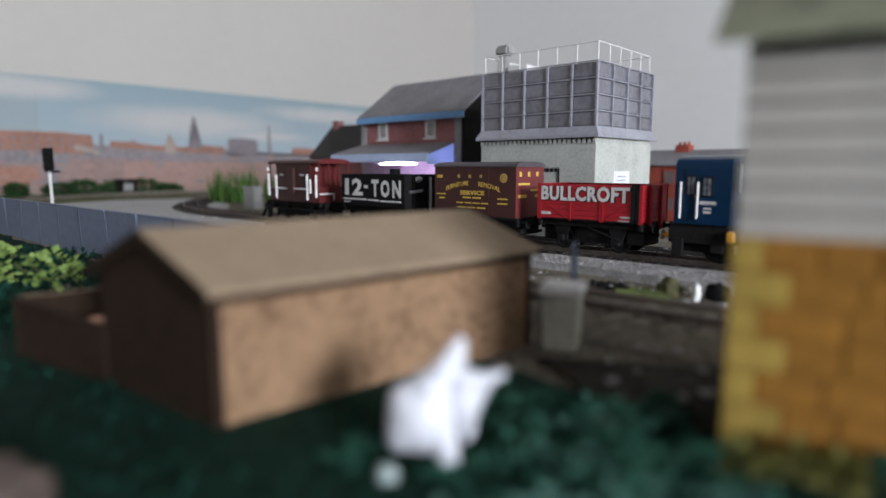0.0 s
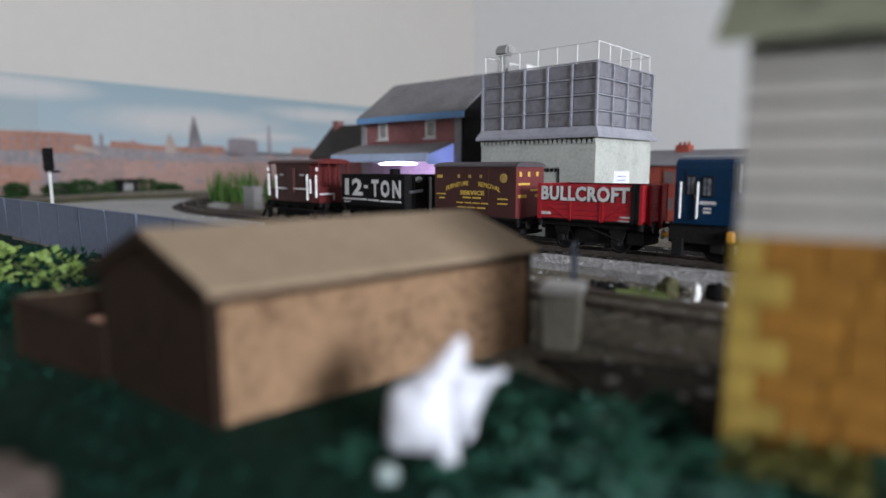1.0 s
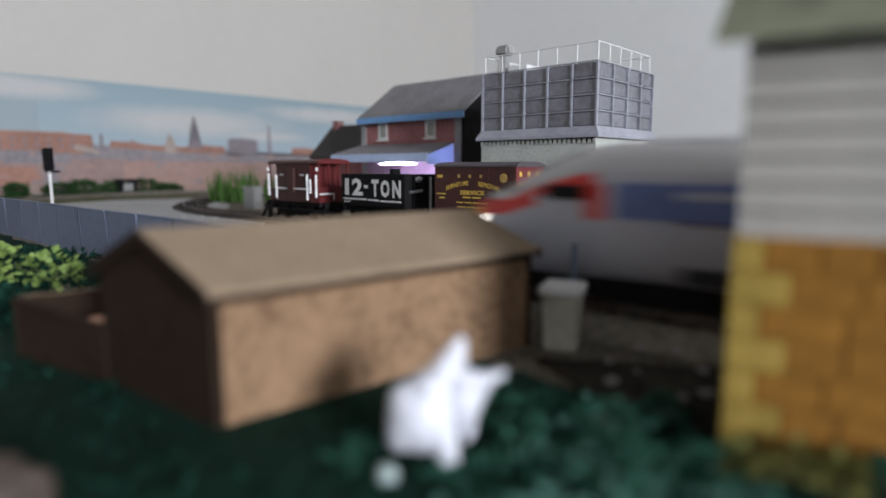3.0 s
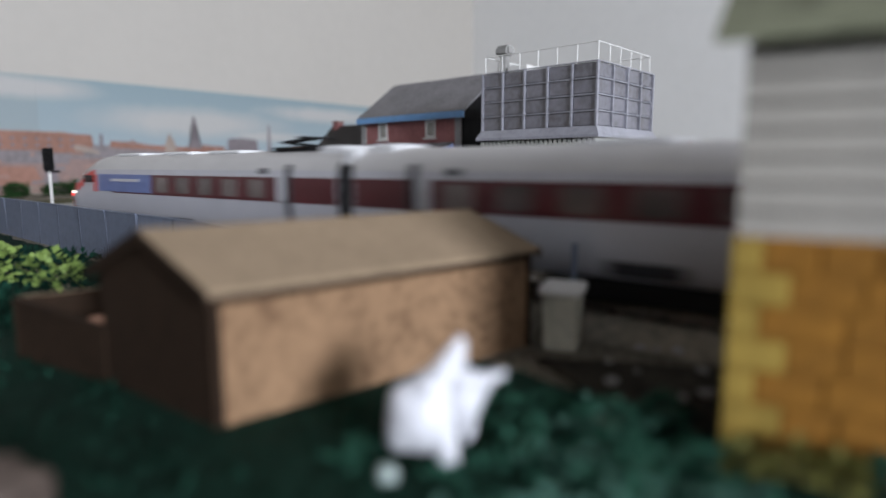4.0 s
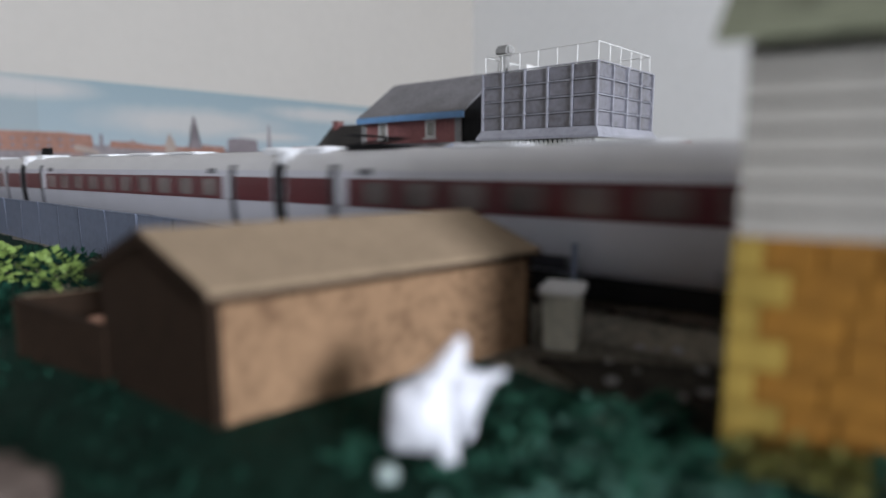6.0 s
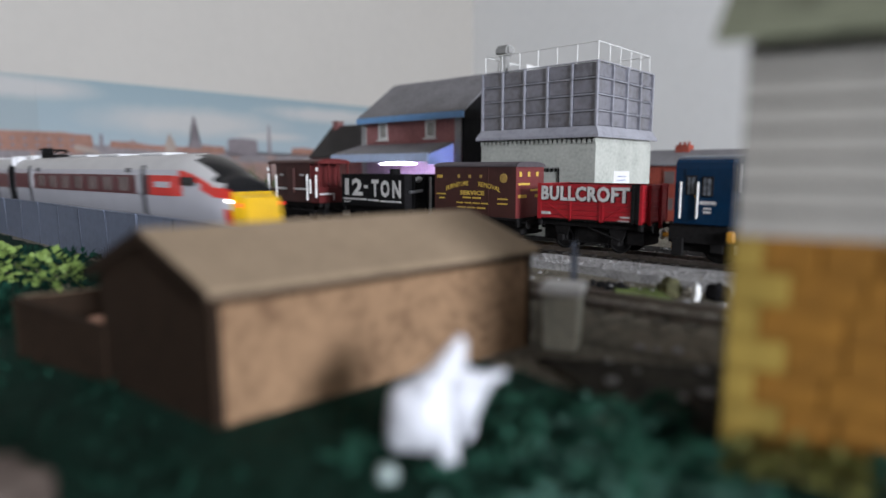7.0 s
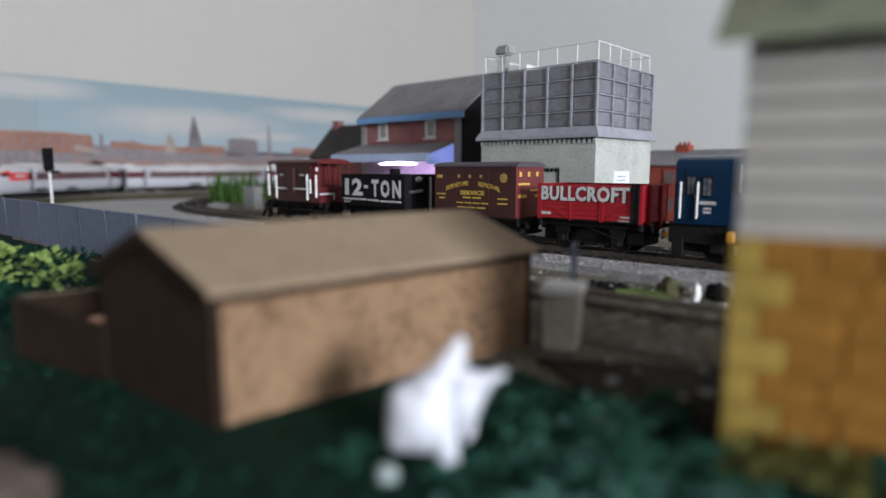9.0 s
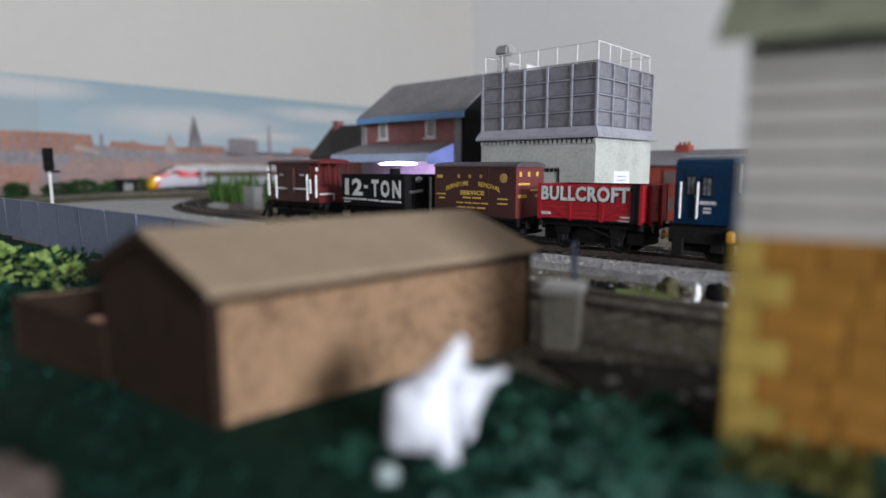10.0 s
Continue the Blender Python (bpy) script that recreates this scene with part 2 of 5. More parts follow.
        if last:
            for j in range(len(ring)):
                k = (j + 1) % len(ring)
                bm.faces.new((last[j], last[k], ring[k], ring[j]))
        else:
            bm.faces.new(ring)
        last = ring
    bm.faces.new(last[::-1])
    bmesh.ops.recalc_face_normals(bm, faces=bm.faces)
    return bm


def lay_track(path, name, s0, s1, near0, near1, label, bed, tie, lift=None):
    t = thing(name, pose(0, 0, 0), label, "railway track")
    part("ballast_bed", sweep(path, s0, s1, 0.02, [(-0.024, 0), (-0.017, 0.0024), (0.017, 0.0024), (0.024, 0)], 0.0005, lift), bed, t)
    for side in (-0.0083, 0.0083):
        part("rail", sweep(path, s0, s1, 0.02, [(side - 0.0005, 0.0034), (side + 0.0005, 0.0034), (side + 0.0005, RAILTOP), (side - 0.0005, RAILTOP)], 0.0, lift), RAIL, t)
    first, s, rest = None, s0, bmesh.new()
    while s < s1:
        x, y, h = path.at(s)
        m = Matrix.Translation((x, y, 0.0028 + (lift(s) if lift else 0))) @ Matrix.Rotation(h, 4, "Z")
        if near0 < s < near1:
            if first is None:
                first = part("sleeper", boxes((-0.0016, -0.0155, -0.0012, 0.0016, 0.0155, 0.0009)), tie, t, m=m)
            else:
                share("sleeper", first, t, m)
        else:
            b = bmesh.new()
            box(b, -0.0016, -0.0155, -0.0012, 0.0016, 0.0155, 0.0009)
            b.transform(m)
            me = bpy.data.meshes.new("tmp")
            b.to_mesh(me)
            b.free()
            rest.from_mesh(me)
            bpy.data.meshes.remove(me)
        s += 0.0095
    tagged(part("far_sleepers", rest, tie, t), kind="stuff")
    return t


# ---- room ----
def slab(name, label, category, rows, material):
    return tagged(part(name, boxes(*rows), material), label, category, kind="structure")


WX, WY = -1.30, 1.58
slab("wall_west", "plain warm grey room wall, darkened to even out its light", "wall", [(WX - 0.1, -2.1, -0.9, WX, WY + 0.1, 1.5)], WESTTONE)
slab("wall_north", "plain pale grey room wall, lightened to even out its light", "wall", [(WX, WY, -0.9, 3.3, WY + 0.1, 1.5)], NORTHTONE)
slab("wall_south", "unseen room wall with an opening added for the fill lamp", "wall", [
    (WX, -2.1, -0.9, 1.1, -2.0, 1.5), (2.3, -2.1, -0.9, 3.3, -2.0, 1.5), (1.1, -2.1, -0.9, 2.3, -2.0, 0.3), (1.1, -2.1, 1.4, 2.3, -2.0, 1.5)], DIMWALL)
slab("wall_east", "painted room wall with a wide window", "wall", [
    (3.2, -2.0, -0.9, 3.3, -1.1, 1.5), (3.2, -0.1, -0.9, 3.3, WY, 1.5), (3.2, -1.1, -0.9, 3.3, -0.1, 0.3), (3.2, -1.1, 1.15, 3.3, -0.1, 1.5)], DIMWALL)
slab("ceiling", "unseen ceiling, darkened to cut bounced light", "ceiling", [(WX - 0.1, -2.1, 1.5, 3.3, WY + 0.1, 1.6)], CEIL)
slab("floor", "brown carpet on the room floor", "floor", [(WX - 0.1, -2.1, -1.0, 3.3, WY + 0.1, -0.9)], CARPET)


def ground():
    g = thing("ground", pose(0, 0, 0), "layout baseboard with green turf and brown soil", "ground", kind="structure")
    part("baseboard", boxes((WX, -0.35, -0.02, 3.1, WY, -0.001)), PLY, g)
    bm = bmesh.new()
    for (x0, y0, x1, y1, n, m) in ((WX, -0.35, 3.1, WY, 220, 96),):
        grid = [[bm.verts.new((x0 + (x1 - x0) * i / n, y0 + (y1 - y0) * j / m, 0)) for j in range(m + 1)] for i in range(n + 1)]
        for i in range(n):
            for j in range(m):
                bm.faces.new((grid[i][j], grid[i + 1][j], grid[i + 1][j + 1], grid[i][j + 1]))
    for v in bm.verts:
        v.co.z = 0.0004 * noise.noise(v.co * 30)
    part("soil_sheet", bm, SOIL, g, smooth=True)
    return g


ground()

# ---- shed ----
def shed():
    """A shed with corners placed to fit the camera's view, which leaves its gable askew to its long side."""
    A, B, C = Vector((-0.1110, 0.0543, 0)), Vector((-0.0987, 0.1480, 0)), Vector((-0.1568, 0.0497, 0))
    t = thing("shed", Matrix.Translation(A), "brown board goods shed with pitched felt roof on turf", "shed")
    W, L, H, R = (C - A).length, (B - A).length, 0.0293, 0.0390
    u, v = (A - C) / W, (B - A) / L
    skew = Matrix(((u.x, v.x, 0, 0), (u.y, v.y, 0, 0), (0, 0, 1, 0), (0, 0, 0, 1)))

    def piece(name, bm, material, label=""):
        bm.transform(skew)
        return part(name, bm, material, t, label)
    gable = [(-W, 0), (0, 0), (0, H), (-W / 2, R - 0.001), (-W, H)]
    # gable colour carries the shade that falls on this side
    piece("gable_wall", prism(gable, 0, 0.002), CARDSHADE, "brown gable wall with its shade painted in")
    piece("gable_wall", prism(gable, L - 0.002, L), CARDSHADE)
    piece("side_wall", boxes((-0.002, 0.002, 0, 0, L - 0.002, H)), CARD)
    piece("side_wall", boxes((-W, 0.002, 0, -W + 0.002, L - 0.002, H)), CARD)
    k = (R - H) / (W / 2)
    o = 0.0020
    # dark strip drawn in for the shadow line below the roof edge
    piece("eave_board", boxes((0.0, 0.001, H - 0.0026, 0.0010, L - 0.001, H - 0.0008)), CARDSHADE, "dark strip painted for the shade under the eave")
    piece("corner_post", boxes((-0.0012, -0.0003, 0, 0.0003, 0.0012, H - 0.001)), CARDSHADE)
    for sgn in (0, 1):
        pts = [(o, H - o * k), (o, H - o * k + 0.0014), (-W / 2, R + 0.0014), (-W / 2, R)]
        if sgn:
            pts = [(-W - x, z) for x, z in pts][::-1]
        piece("roof_slope", prism(pts, -0.0015, L + 0.0010), FELT)
    for y in (-0.0022, L + 0.0010):
        piece("barge_board", prism([(o, H - o * k - 0.0015), (o, H - o * k + 0.0012), (-W / 2, R + 0.0012), (-W - o, H - o * k + 0.0012), (-W - o, H - o * k - 0.0015), (-W / 2, R - 0.0015)], y, y + 0.0007), CARDSHADE)
    # low yard wall beside the gable, with a pale strip along its rim
    YH, YL = 0.0180, 0.0152
    D, E, F = Vector((-0.1958, 0.0408, 0)), Vector((-0.1895, 0.0740, 0)), Vector((-0.1540, 0.0700, 0))
    for a, b, za, zb in ((C, D, YL, YH), (D, E, YH, YH), (E, F, YH, YH)):
        pa, d = a - A, b - a
        m = Matrix.Translation(pa) @ Matrix.Rotation(math.atan2(d.y, d.x), 4, "Z")
        w = part("yard_wall", rounded(prism([(-0.0010, 0), (d.length + 0.0006, 0), (d.length + 0.0006, zb), (-0.0010, za)], -0.0008, 0.0008), 0.0002, 1), CARDSHADE, t, m=m)
        if a is not C:
            part("rim", boxes((0.0008, -0.0003, za - 0.0001, d.length, 0.0003, za + 0.0002)), FELT, w, "pale rim")
    return t


shed()


def house():
    m = Matrix.Translation((-0.0325, 0.1115, 0)) @ Matrix.Rotation(radians(16.0), 4, "Z")
    t = thing("signal_box", m, "ochre stone cabin with grey boarded upper storey", "building")
    L, D, H1, H2 = 0.085, 0.028, 0.0415, 0.0738
    part("stone_base", boxes((0.0006, 0.0006, 0, L, D, H1)), MORTARY, t)
    return t, L, D, H1, H2


MORTARY = mat("ochre_mortar", (0.245, 0.118, 0.024), 0.9, vary=0.2, scale=200)


def fill_house():
    t, L, D, H1, H2 = house()
    rnd = random.Random(5)
    rows = 7
    h = H1 / rows
    first = {}
    for row in range(rows):
        x = 0.0095 if row % 2 else 0.0050
        while x < L - 0.002:
            w = rnd.choice((0.0085, 0.0105, 0.013))
            if w not in first:
                first[w] = part("stone", rounded(boxes((0, 0, 0, w - 0.0004, 0.0012, h - 0.0004)), 0.0003, 1), YELLOW, t, m=pose(x, 0.0, row * h))
            else:
                share("stone", first[w], t, pose(x, rnd.uniform(-0.0002, 0.0002), row * h))
            x += w
        w = 0.0093 if row % 2 else 0.0048
        part("quoin", rounded(boxes((0, -0.0004, row * h, w, 0.008 if row % 2 == 0 else 0.004, row * h + h - 0.0004)), 0.0003, 1), QUOIN, t)
    part("upper_wall", boxes((0.0025, 0.0025, H1, L, D - 0.002, H2)), CLAD, t)
    n = 7
    h = (H2 - H1) / n
    for i in range(n):
        z = H1 + i * h
        part("weatherboard", board(L, h + 0.0006), CLAD, t, m=pose(0.0006, 0.0006, z))
    g = prism([(0.0025, 0), (D - 0.002, 0), (D / 2, 0.0125)], -0.0035, -0.0015)
    g.transform(Matrix.Translation((0, 0, H2)) @ Matrix.Rotation(radians(90), 4, "Z"))
    part("gable", g, CLAD, t)
    part("roof_slope", roof_slope(L, D), SLATEG, t, m=pose(0, 0, H2))


def board(L, h):
    bm = bmesh.new()
    a = [(0, 0.0002, 0), (0, 0.0012, 0), (0, 0.0022, h), (0, 0.0016, h)]
    v0 = [bm.verts.new(p) for p in a]
    v1 = [bm.verts.new((L, y, z)) for _, y, z in a]
    bm.faces.new(v0[::-1])
    bm.faces.new(v1)
    for i in range(4):
        bm.faces.new((v0[i], v0[(i + 1) % 4], v1[(i + 1) % 4], v1[i]))
    bmesh.ops.recalc_face_normals(bm, faces=bm.faces)
    return bm


def roof_slope(L, D):
    bm = bmesh.new()
    o, e = 0.0045, 0.004
    pts = [(-o, -e, 0), (L, -e, 0), (L, D / 2, 0.0135), (-o * 0.5, D / 2, 0.0135), (0.004, D + e, 0), (L, D + e, 0)]
    low = [bm.verts.new(p) for p in pts]
    up = [bm.verts.new((x, y, z + 0.0016)) for x, y, z in pts]
    for q in ((0, 1, 2, 3), (3, 2, 5, 4)):
        bm.faces.new([low[i] for i in q][::-1])
        bm.faces.new([up[i] for i in q])
    for i, j in ((0, 1), (1, 2), (2, 5), (5, 4), (4, 3), (3, 0)):
        bm.faces.new((low[i], low[j], up[j], up[i]))
    bmesh.ops.recalc_face_normals(bm, faces=bm.faces)
    return bm


fill_house()


# ---- water tower ----
def water_tower():
    t = thing("water_tower", pose(-0.2072, 0.3884, 0), "grey iron panelled water tank on pale stone tower", "water tower")
    A, B, Z0, Z1, Z2 = 0.1025, 0.0925, 0.0755, 0.082, 0.1270
    part("stone_base", boxes((-A, 0, 0, 0, B, Z0 - 0.0045)), PALESTONE, t, "pale grey-green stone base")
    dent, n = None, 26
    for i in range(n):
        x = -A + (A - 0.0022) * i / (n - 1)
        mm = pose(x, -0.0008, Z0 - 0.0045)
        if dent is None:
            dent = part("dentil", boxes((0, 0, -0.0004, 0.0022, 0.002, 0.003)), PALESTONE, t, m=mm)
        else:
            share("dentil", dent, t, mm)
    part("cornice_course", boxes((-A + 0.0005, 0.0012, Z0 - 0.0045, -0.0005, B - 0.001, Z0 - 0.001)), PALESTONE, t)
    # black strip painted in as the shade between the dentils
    part("recess_band", boxes((-A + 0.001, 0.0008, Z0 - 0.0043, -0.001, 0.0012, Z0 - 0.0012)), SOOTSHADE, t)
    part("door_lintel", boxes((-A + 0.050, -0.0006, 0.0525, -A + 0.074, 0.0002, 0.0535)), CONCRETE, t)
    part("door_jamb", boxes((-A + 0.0725, -0.0006, 0.0, -A + 0.0737, 0.0002, 0.0525)), SOOTSHADE, t)
    for i in range(6):
        part("lintel_block", boxes((-A + 0.051 + i * 0.0038, -0.0007, 0.0500, -A + 0.0528 + i * 0.0038, 0.0002, 0.0524)), SOOTSHADE, t)
    o = 0.0035
    bm = bmesh.new()
    lo, hi = [(-A - o, -o), (o, -o), (o, B + o), (-A - o, B + o)], [(-A, 0), (0, 0), (0, B), (-A, B)]
    a = [bm.verts.new((x, y, Z0 - 0.001)) for x, y in lo]
    b = [bm.verts.new((x, y, Z0 + 0.001)) for x, y in lo]
    c = [bm.verts.new((x, y, Z1 + 0.0005)) for x, y in hi]
    bm.faces.new(a[::-1])
    bm.faces.new(c)
    for i in range(4):
        j = (i + 1) % 4
        bm.faces.new((a[i], a[j], b[j], b[i]))
        bm.faces.new((b[i], b[j], c[j], c[i]))
    part("skirt", bm, TANKRIB, t)
    part("tank_body", boxes((-A + 0.0016, 0.0016, Z1, -0.0016, B - 0.0016, Z2 - 0.001)), TANK, t)
    for col in range(5):
        for row in range(4):
            w, h = A / 5, (Z2 - Z1) / 4
            part("panel", rounded(boxes((-A + col * w + 0.0012, 0.0008, Z1 + row * h + 0.0009, -A + (col + 1) * w - 0.0012, 0.0017, Z1 + (row + 1) * h - 0.0009)), 0.0003, 1), TANK, t)
    for col in range(4):
        for row in range(4):
            w, h = B / 4, (Z2 - Z1) / 4
            part("panel", rounded(boxes((-0.0017, col * w + 0.0012, Z1 + row * h + 0.0009, -0.0008, (col + 1) * w - 0.0012, Z1 + (row + 1) * h - 0.0009)), 0.0003, 1), TANK, t)
    for i in range(6):
        x = min(max(-A + i * A / 5, -A + 0.0006), -0.0006)
        part("flange", boxes((x - 0.0007, -0.0006, Z1, x + 0.0007, 0.0017, Z2)), TANKRIB, t)
    for i in range(1, 5):
        y = min(i * B / 4, B - 0.0006)
        part("flange", boxes((-0.0017, y - 0.0007, Z1, 0.0006, y + 0.0007, Z2)), TANKRIB, t)
    for j in range(1, 5):
        z = Z1 + j * (Z2 - Z1) / 4
        part("flange", boxes((-A, -0.0003, z - 0.0005, 0, 0.0017, z + 0.0003)), TANKRIB, t)
        part("flange", boxes((-0.0017, 0.0017, z - 0.0005, 0.0003, B, z + 0.0003)), TANKRIB, t)
    # handrail
    r, zt = 0.00045, Z2 + 0.0128
    x0, x1, y0, y1 = -A + 0.003, -0.0006, 0.0006, B - 0.008
    for z in (zt,):
        for a, b in (((x0, y0), (x1, y0)), ((x1, y0), (x1, y1)), ((x1, y1), (x0, y1)), ((x0, y1), (x0, y0))):
            part("handrail", rod(bmesh.new(), (*a, z), (*b, z), r, 6), WHITE, t)
    for i in range(7):
        for y in (y0, y1):
            x = x0 + (x1 - x0) * i / 6
            part("rail_post", rod(bmesh.new(), (x, y, Z2 - 0.001), (x, y, zt), r, 6), WHITE, t)
    for i in range(1, 5):
        for x in (x1, x0):
            y = y0 + (y1 - y0) * i / 5
            part("rail_post", rod(bmesh.new(), (x, y, Z2 - 0.001), (x, y, zt), r, 6), WHITE, t)
    part("filler_pipe", rod(bmesh.new(), (-A + 0.0125, 0.0135, Z2 - 0.002), (-A + 0.0125, 0.0135, Z2 + 0.017), 0.0034, 14), CONCRETE, t)
    part("vent_cowl", rounded(boxes((-A + 0.0060, 0.0080, Z2 + 0.0145, -A + 0.0190, 0.0190, Z2 + 0.0225)), 0.0018, 2), CONCRETE, t, "pale grey vent cowl")
    part("hatch", rounded(boxes((-A + 0.0175, 0.010, Z2 - 0.001, -A + 0.036, 0.030, Z2 + 0.0055)), 0.0006), WHITE, t)
    # notice on the base
    s = part("notice", boxes((-0.0002, 0.028, 0.0395, 0.0006, 0.054, 0.0505)), WHITE, t, "small white notice")
    for k in range(2):
        part("text_bar", boxes((0.0006, 0.034, 0.0462 - k * 0.003, 0.0008, 0.048, 0.0468 - k * 0.003)), DECAL, s)
    return t


water_tower()


# ---- brick goods building with blue trim ----
# pale translucent blue, chosen so that the canopy's end sheet looks lit
THINBLUE = mat("thin_pale_blue_plastic", (0.50, 0.62, 0.80), 0.5, vary=0.06, scale=200, bump=0.05)
_n = THINBLUE.node_tree
_tr, _mx = _n.nodes.new("ShaderNodeBsdfTranslucent"), _n.nodes.new("ShaderNodeMixShader")
_tr.inputs[0].default_value = (0.50, 0.62, 0.80, 1)
_mx.inputs[0].default_value = 0.7
_n.links.new(_n.nodes["Principled BSDF"].outputs[0], _mx.inputs[1])
_n.links.new(_tr.outputs[0], _mx.inputs[2])
_n.links.new(_mx.outputs[0], _n.nodes["Material Output"].inputs[0])


def depot():
    t = thing("goods_office", pose(-0.3836, 0.45, 0), "red brick building with slate roof and blue boards", "building")
    W, D, E, R = 0.148, 0.102, 0.1100, 0.1470
    part("brick_wall", boxes((-W, 0, 0, 0, D, E)), BRICK, t)
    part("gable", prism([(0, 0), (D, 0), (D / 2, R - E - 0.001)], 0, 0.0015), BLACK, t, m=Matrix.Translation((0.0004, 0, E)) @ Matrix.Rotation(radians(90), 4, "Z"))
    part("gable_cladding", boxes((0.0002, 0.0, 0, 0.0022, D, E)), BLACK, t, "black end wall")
    o = 0.006
    for sgn in (0, 1):
        k = (R - E) / (D / 2)
        pts = [(-o, E - o * k), (-o, E - o * k + 0.002), (D / 2, R + 0.002), (D / 2, R)]
        if sgn:
            pts = [(D - y, z) for y, z in pts][::-1]
        bm = prism(pts, -0.0075, W + 0.0005)
        bm.transform(Matrix.Rotation(radians(90), 4, "Z"))
        part("roof_slope", bm, SLATE, t)
    part("fascia", boxes((-W - 0.001, -0.0075, E - 0.0093, 0.008, -0.006, E - 0.0030)), BLUE, t, "sky blue fascia board")
    for x in (-0.1126, -0.0412):
        w = part("window", boxes((x - 0.0070, -0.0012, E - 0.0270, x + 0.0070, 0.001, E - 0.0095)), WHITE, t)
        part("pane", boxes((x - 0.0032, -0.0016, E - 0.0245, x + 0.0052, -0.0012, E - 0.0115)), PANE, w)
        part("sill", boxes((x - 0.0085, -0.003, E - 0.0285, x + 0.0085, 0.0, E - 0.0270)), WHITE, w)
    for x in (-W, -0.0080):
        part("corner_board", rounded(boxes((x, -0.0014, 0.0, x + 0.0080, -0.0001, E - 0.0092)), 0.0002, 1), YARD, t, "pale grey corner board")
    # canopy
    bm = bmesh.new()
    lo = [(-W - 0.007, -0.038, 0.0655), (-0.0090, -0.038, 0.0655), (-0.0090, -0.0016, 0.0765), (-W - 0.0, -0.0016, 0.0765)]
    a = [bm.verts.new(p) for p in lo]
    b = [bm.verts.new((x, y, z + 0.0016)) for x, y, z in lo]
    bm.faces.new(a[::-1])
    bm.faces.new(b)
    for i in range(4):
        bm.faces.new((a[i], a[(i + 1) % 4], b[(i + 1) % 4], b[i]))
    part("canopy_roof", bm, SLATE, t)
    part("canopy_valance", boxes((-W - 0.007, -0.0396, 0.0588, -0.0090, -0.038, 0.0668)), LITBLUE, t, "canopy valance, blue lightened for the lamplight on it")
    part("canopy_side", prism([(-0.038, 0.0560), (-0.0018, 0.0560), (-0.0018, 0.0765), (-0.038, 0.0655)], 0.0085, 0.0091), THINBLUE, t, "thin pale blue side sheet", m=Matrix.Rotation(radians(90), 4, "Z"))
    # panel added over the brick, coloured like the lamp's glow
    part("shop_front", boxes((-W + 0.0085, -0.0012, 0.0, -0.0085, -0.0002, 0.0650)), GLOWLILAC, t, "wall panel below the canopy, tinted lilac for the lamp's glow")
    return t


depot()

# ---- express train ----
SEC = [(0.0112, 0.0080), (0.0142, 0.0105), (0.0168, 0.0170), (0.0178, 0.0275), (0.0178, 0.0312), (0.0178, 0.0350), (0.0177, 0.0385), (0.0174, 0.0420), (0.0160, 0.0455), (0.0125, 0.0486), (0.0075, 0.0506), (0.0, 0.0514)]
CAR = 0.3340
HALF = CAR / 2


def full_section(k=1.0):
    return [(y * k, z) for y, z in SEC] + [(-y * k, z) for y, z in SEC[-2::-1]]


def loft(rings, sort):
    """Rings of points joined into skins; sort(ring, place in ring) names the skin of each face."""
    skins = {}
    for i in range(len(rings) - 1):
        for j in range(len(rings[0]) - 1):
            skins.setdefault(sort(i, j), []).append((rings[i][j], rings[i + 1][j], rings[i + 1][j + 1], rings[i][j + 1]))
    out = {}
    for key, quads in skins.items():
        bm = bmesh.new()
        for q in quads:
            bm.faces.new([bm.verts.new(p) for p in q])
        bmesh.ops.remove_doubles(bm, verts=bm.verts, dist=0.00002)
        out[key] = bm
    return out


def bogie(t, x):
    b = part("bogie", rounded(boxes((x - 0.026, -0.014, 0.0035, x + 0.026, -0.0115, 0.0085), (x - 0.026, 0.0115, 0.0035, x + 0.026, 0.014, 0.0085), (x - 0.006, -0.0115, 0.004, x + 0.006, 0.0115, 0.0095)), 0.0006, 1), SOOTSHADE, t)
    for dx in (-0.017, 0.017):
        bm = bmesh.new()
        for y in (-0.0083, 0.0083):
            rod(bm, (x + dx, y - 0.0014, 0.0062), (x + dx, y + 0.0014, 0.0062), 0.0062, 18)
        rod(bm, (x + dx, -0.0083, 0.0062), (x + dx, 0.0083, 0.0062), 0.001, 8)
        part("wheelset", bm, STEEL, b)


def side_strip(t, name, x0, x1, z0, z1, proud, material, side, label=""):
    """A thin raised panel that follows the body's side."""
    pts = [(y, z) for y, z in SEC]

    def wide(z):
        for (ya, za), (yb, zb) in zip(pts, pts[1:]):
            if za <= z <= zb:
                return ya + (yb - ya) * (z - za) / (zb - za)
        return pts[0][0]
    zs = sorted({z0, z1} | {z for _, z in pts if z0 < z < z1})
    outer = [(side * (wide(z) + proud), z) for z in zs]
    inner = [(side * (wide(z) - 0.0004), z) for z in zs][::-1]
    loop = outer + inner
    bm = bmesh.new()
    a = [bm.verts.new((x0, y, z)) for y, z in loop]
    b = [bm.verts.new((x1, y, z)) for y, z in loop]
    bm.faces.new(a)
    bm.faces.new(b[::-1])
    for i in range(len(loop)):
        k = (i + 1) % len(loop)
        bm.faces.new((a[i], b[i], b[k], a[k]))
    bmesh.ops.recalc_face_normals(bm, faces=bm.faces)
    return part(name, bm, material, t, label)


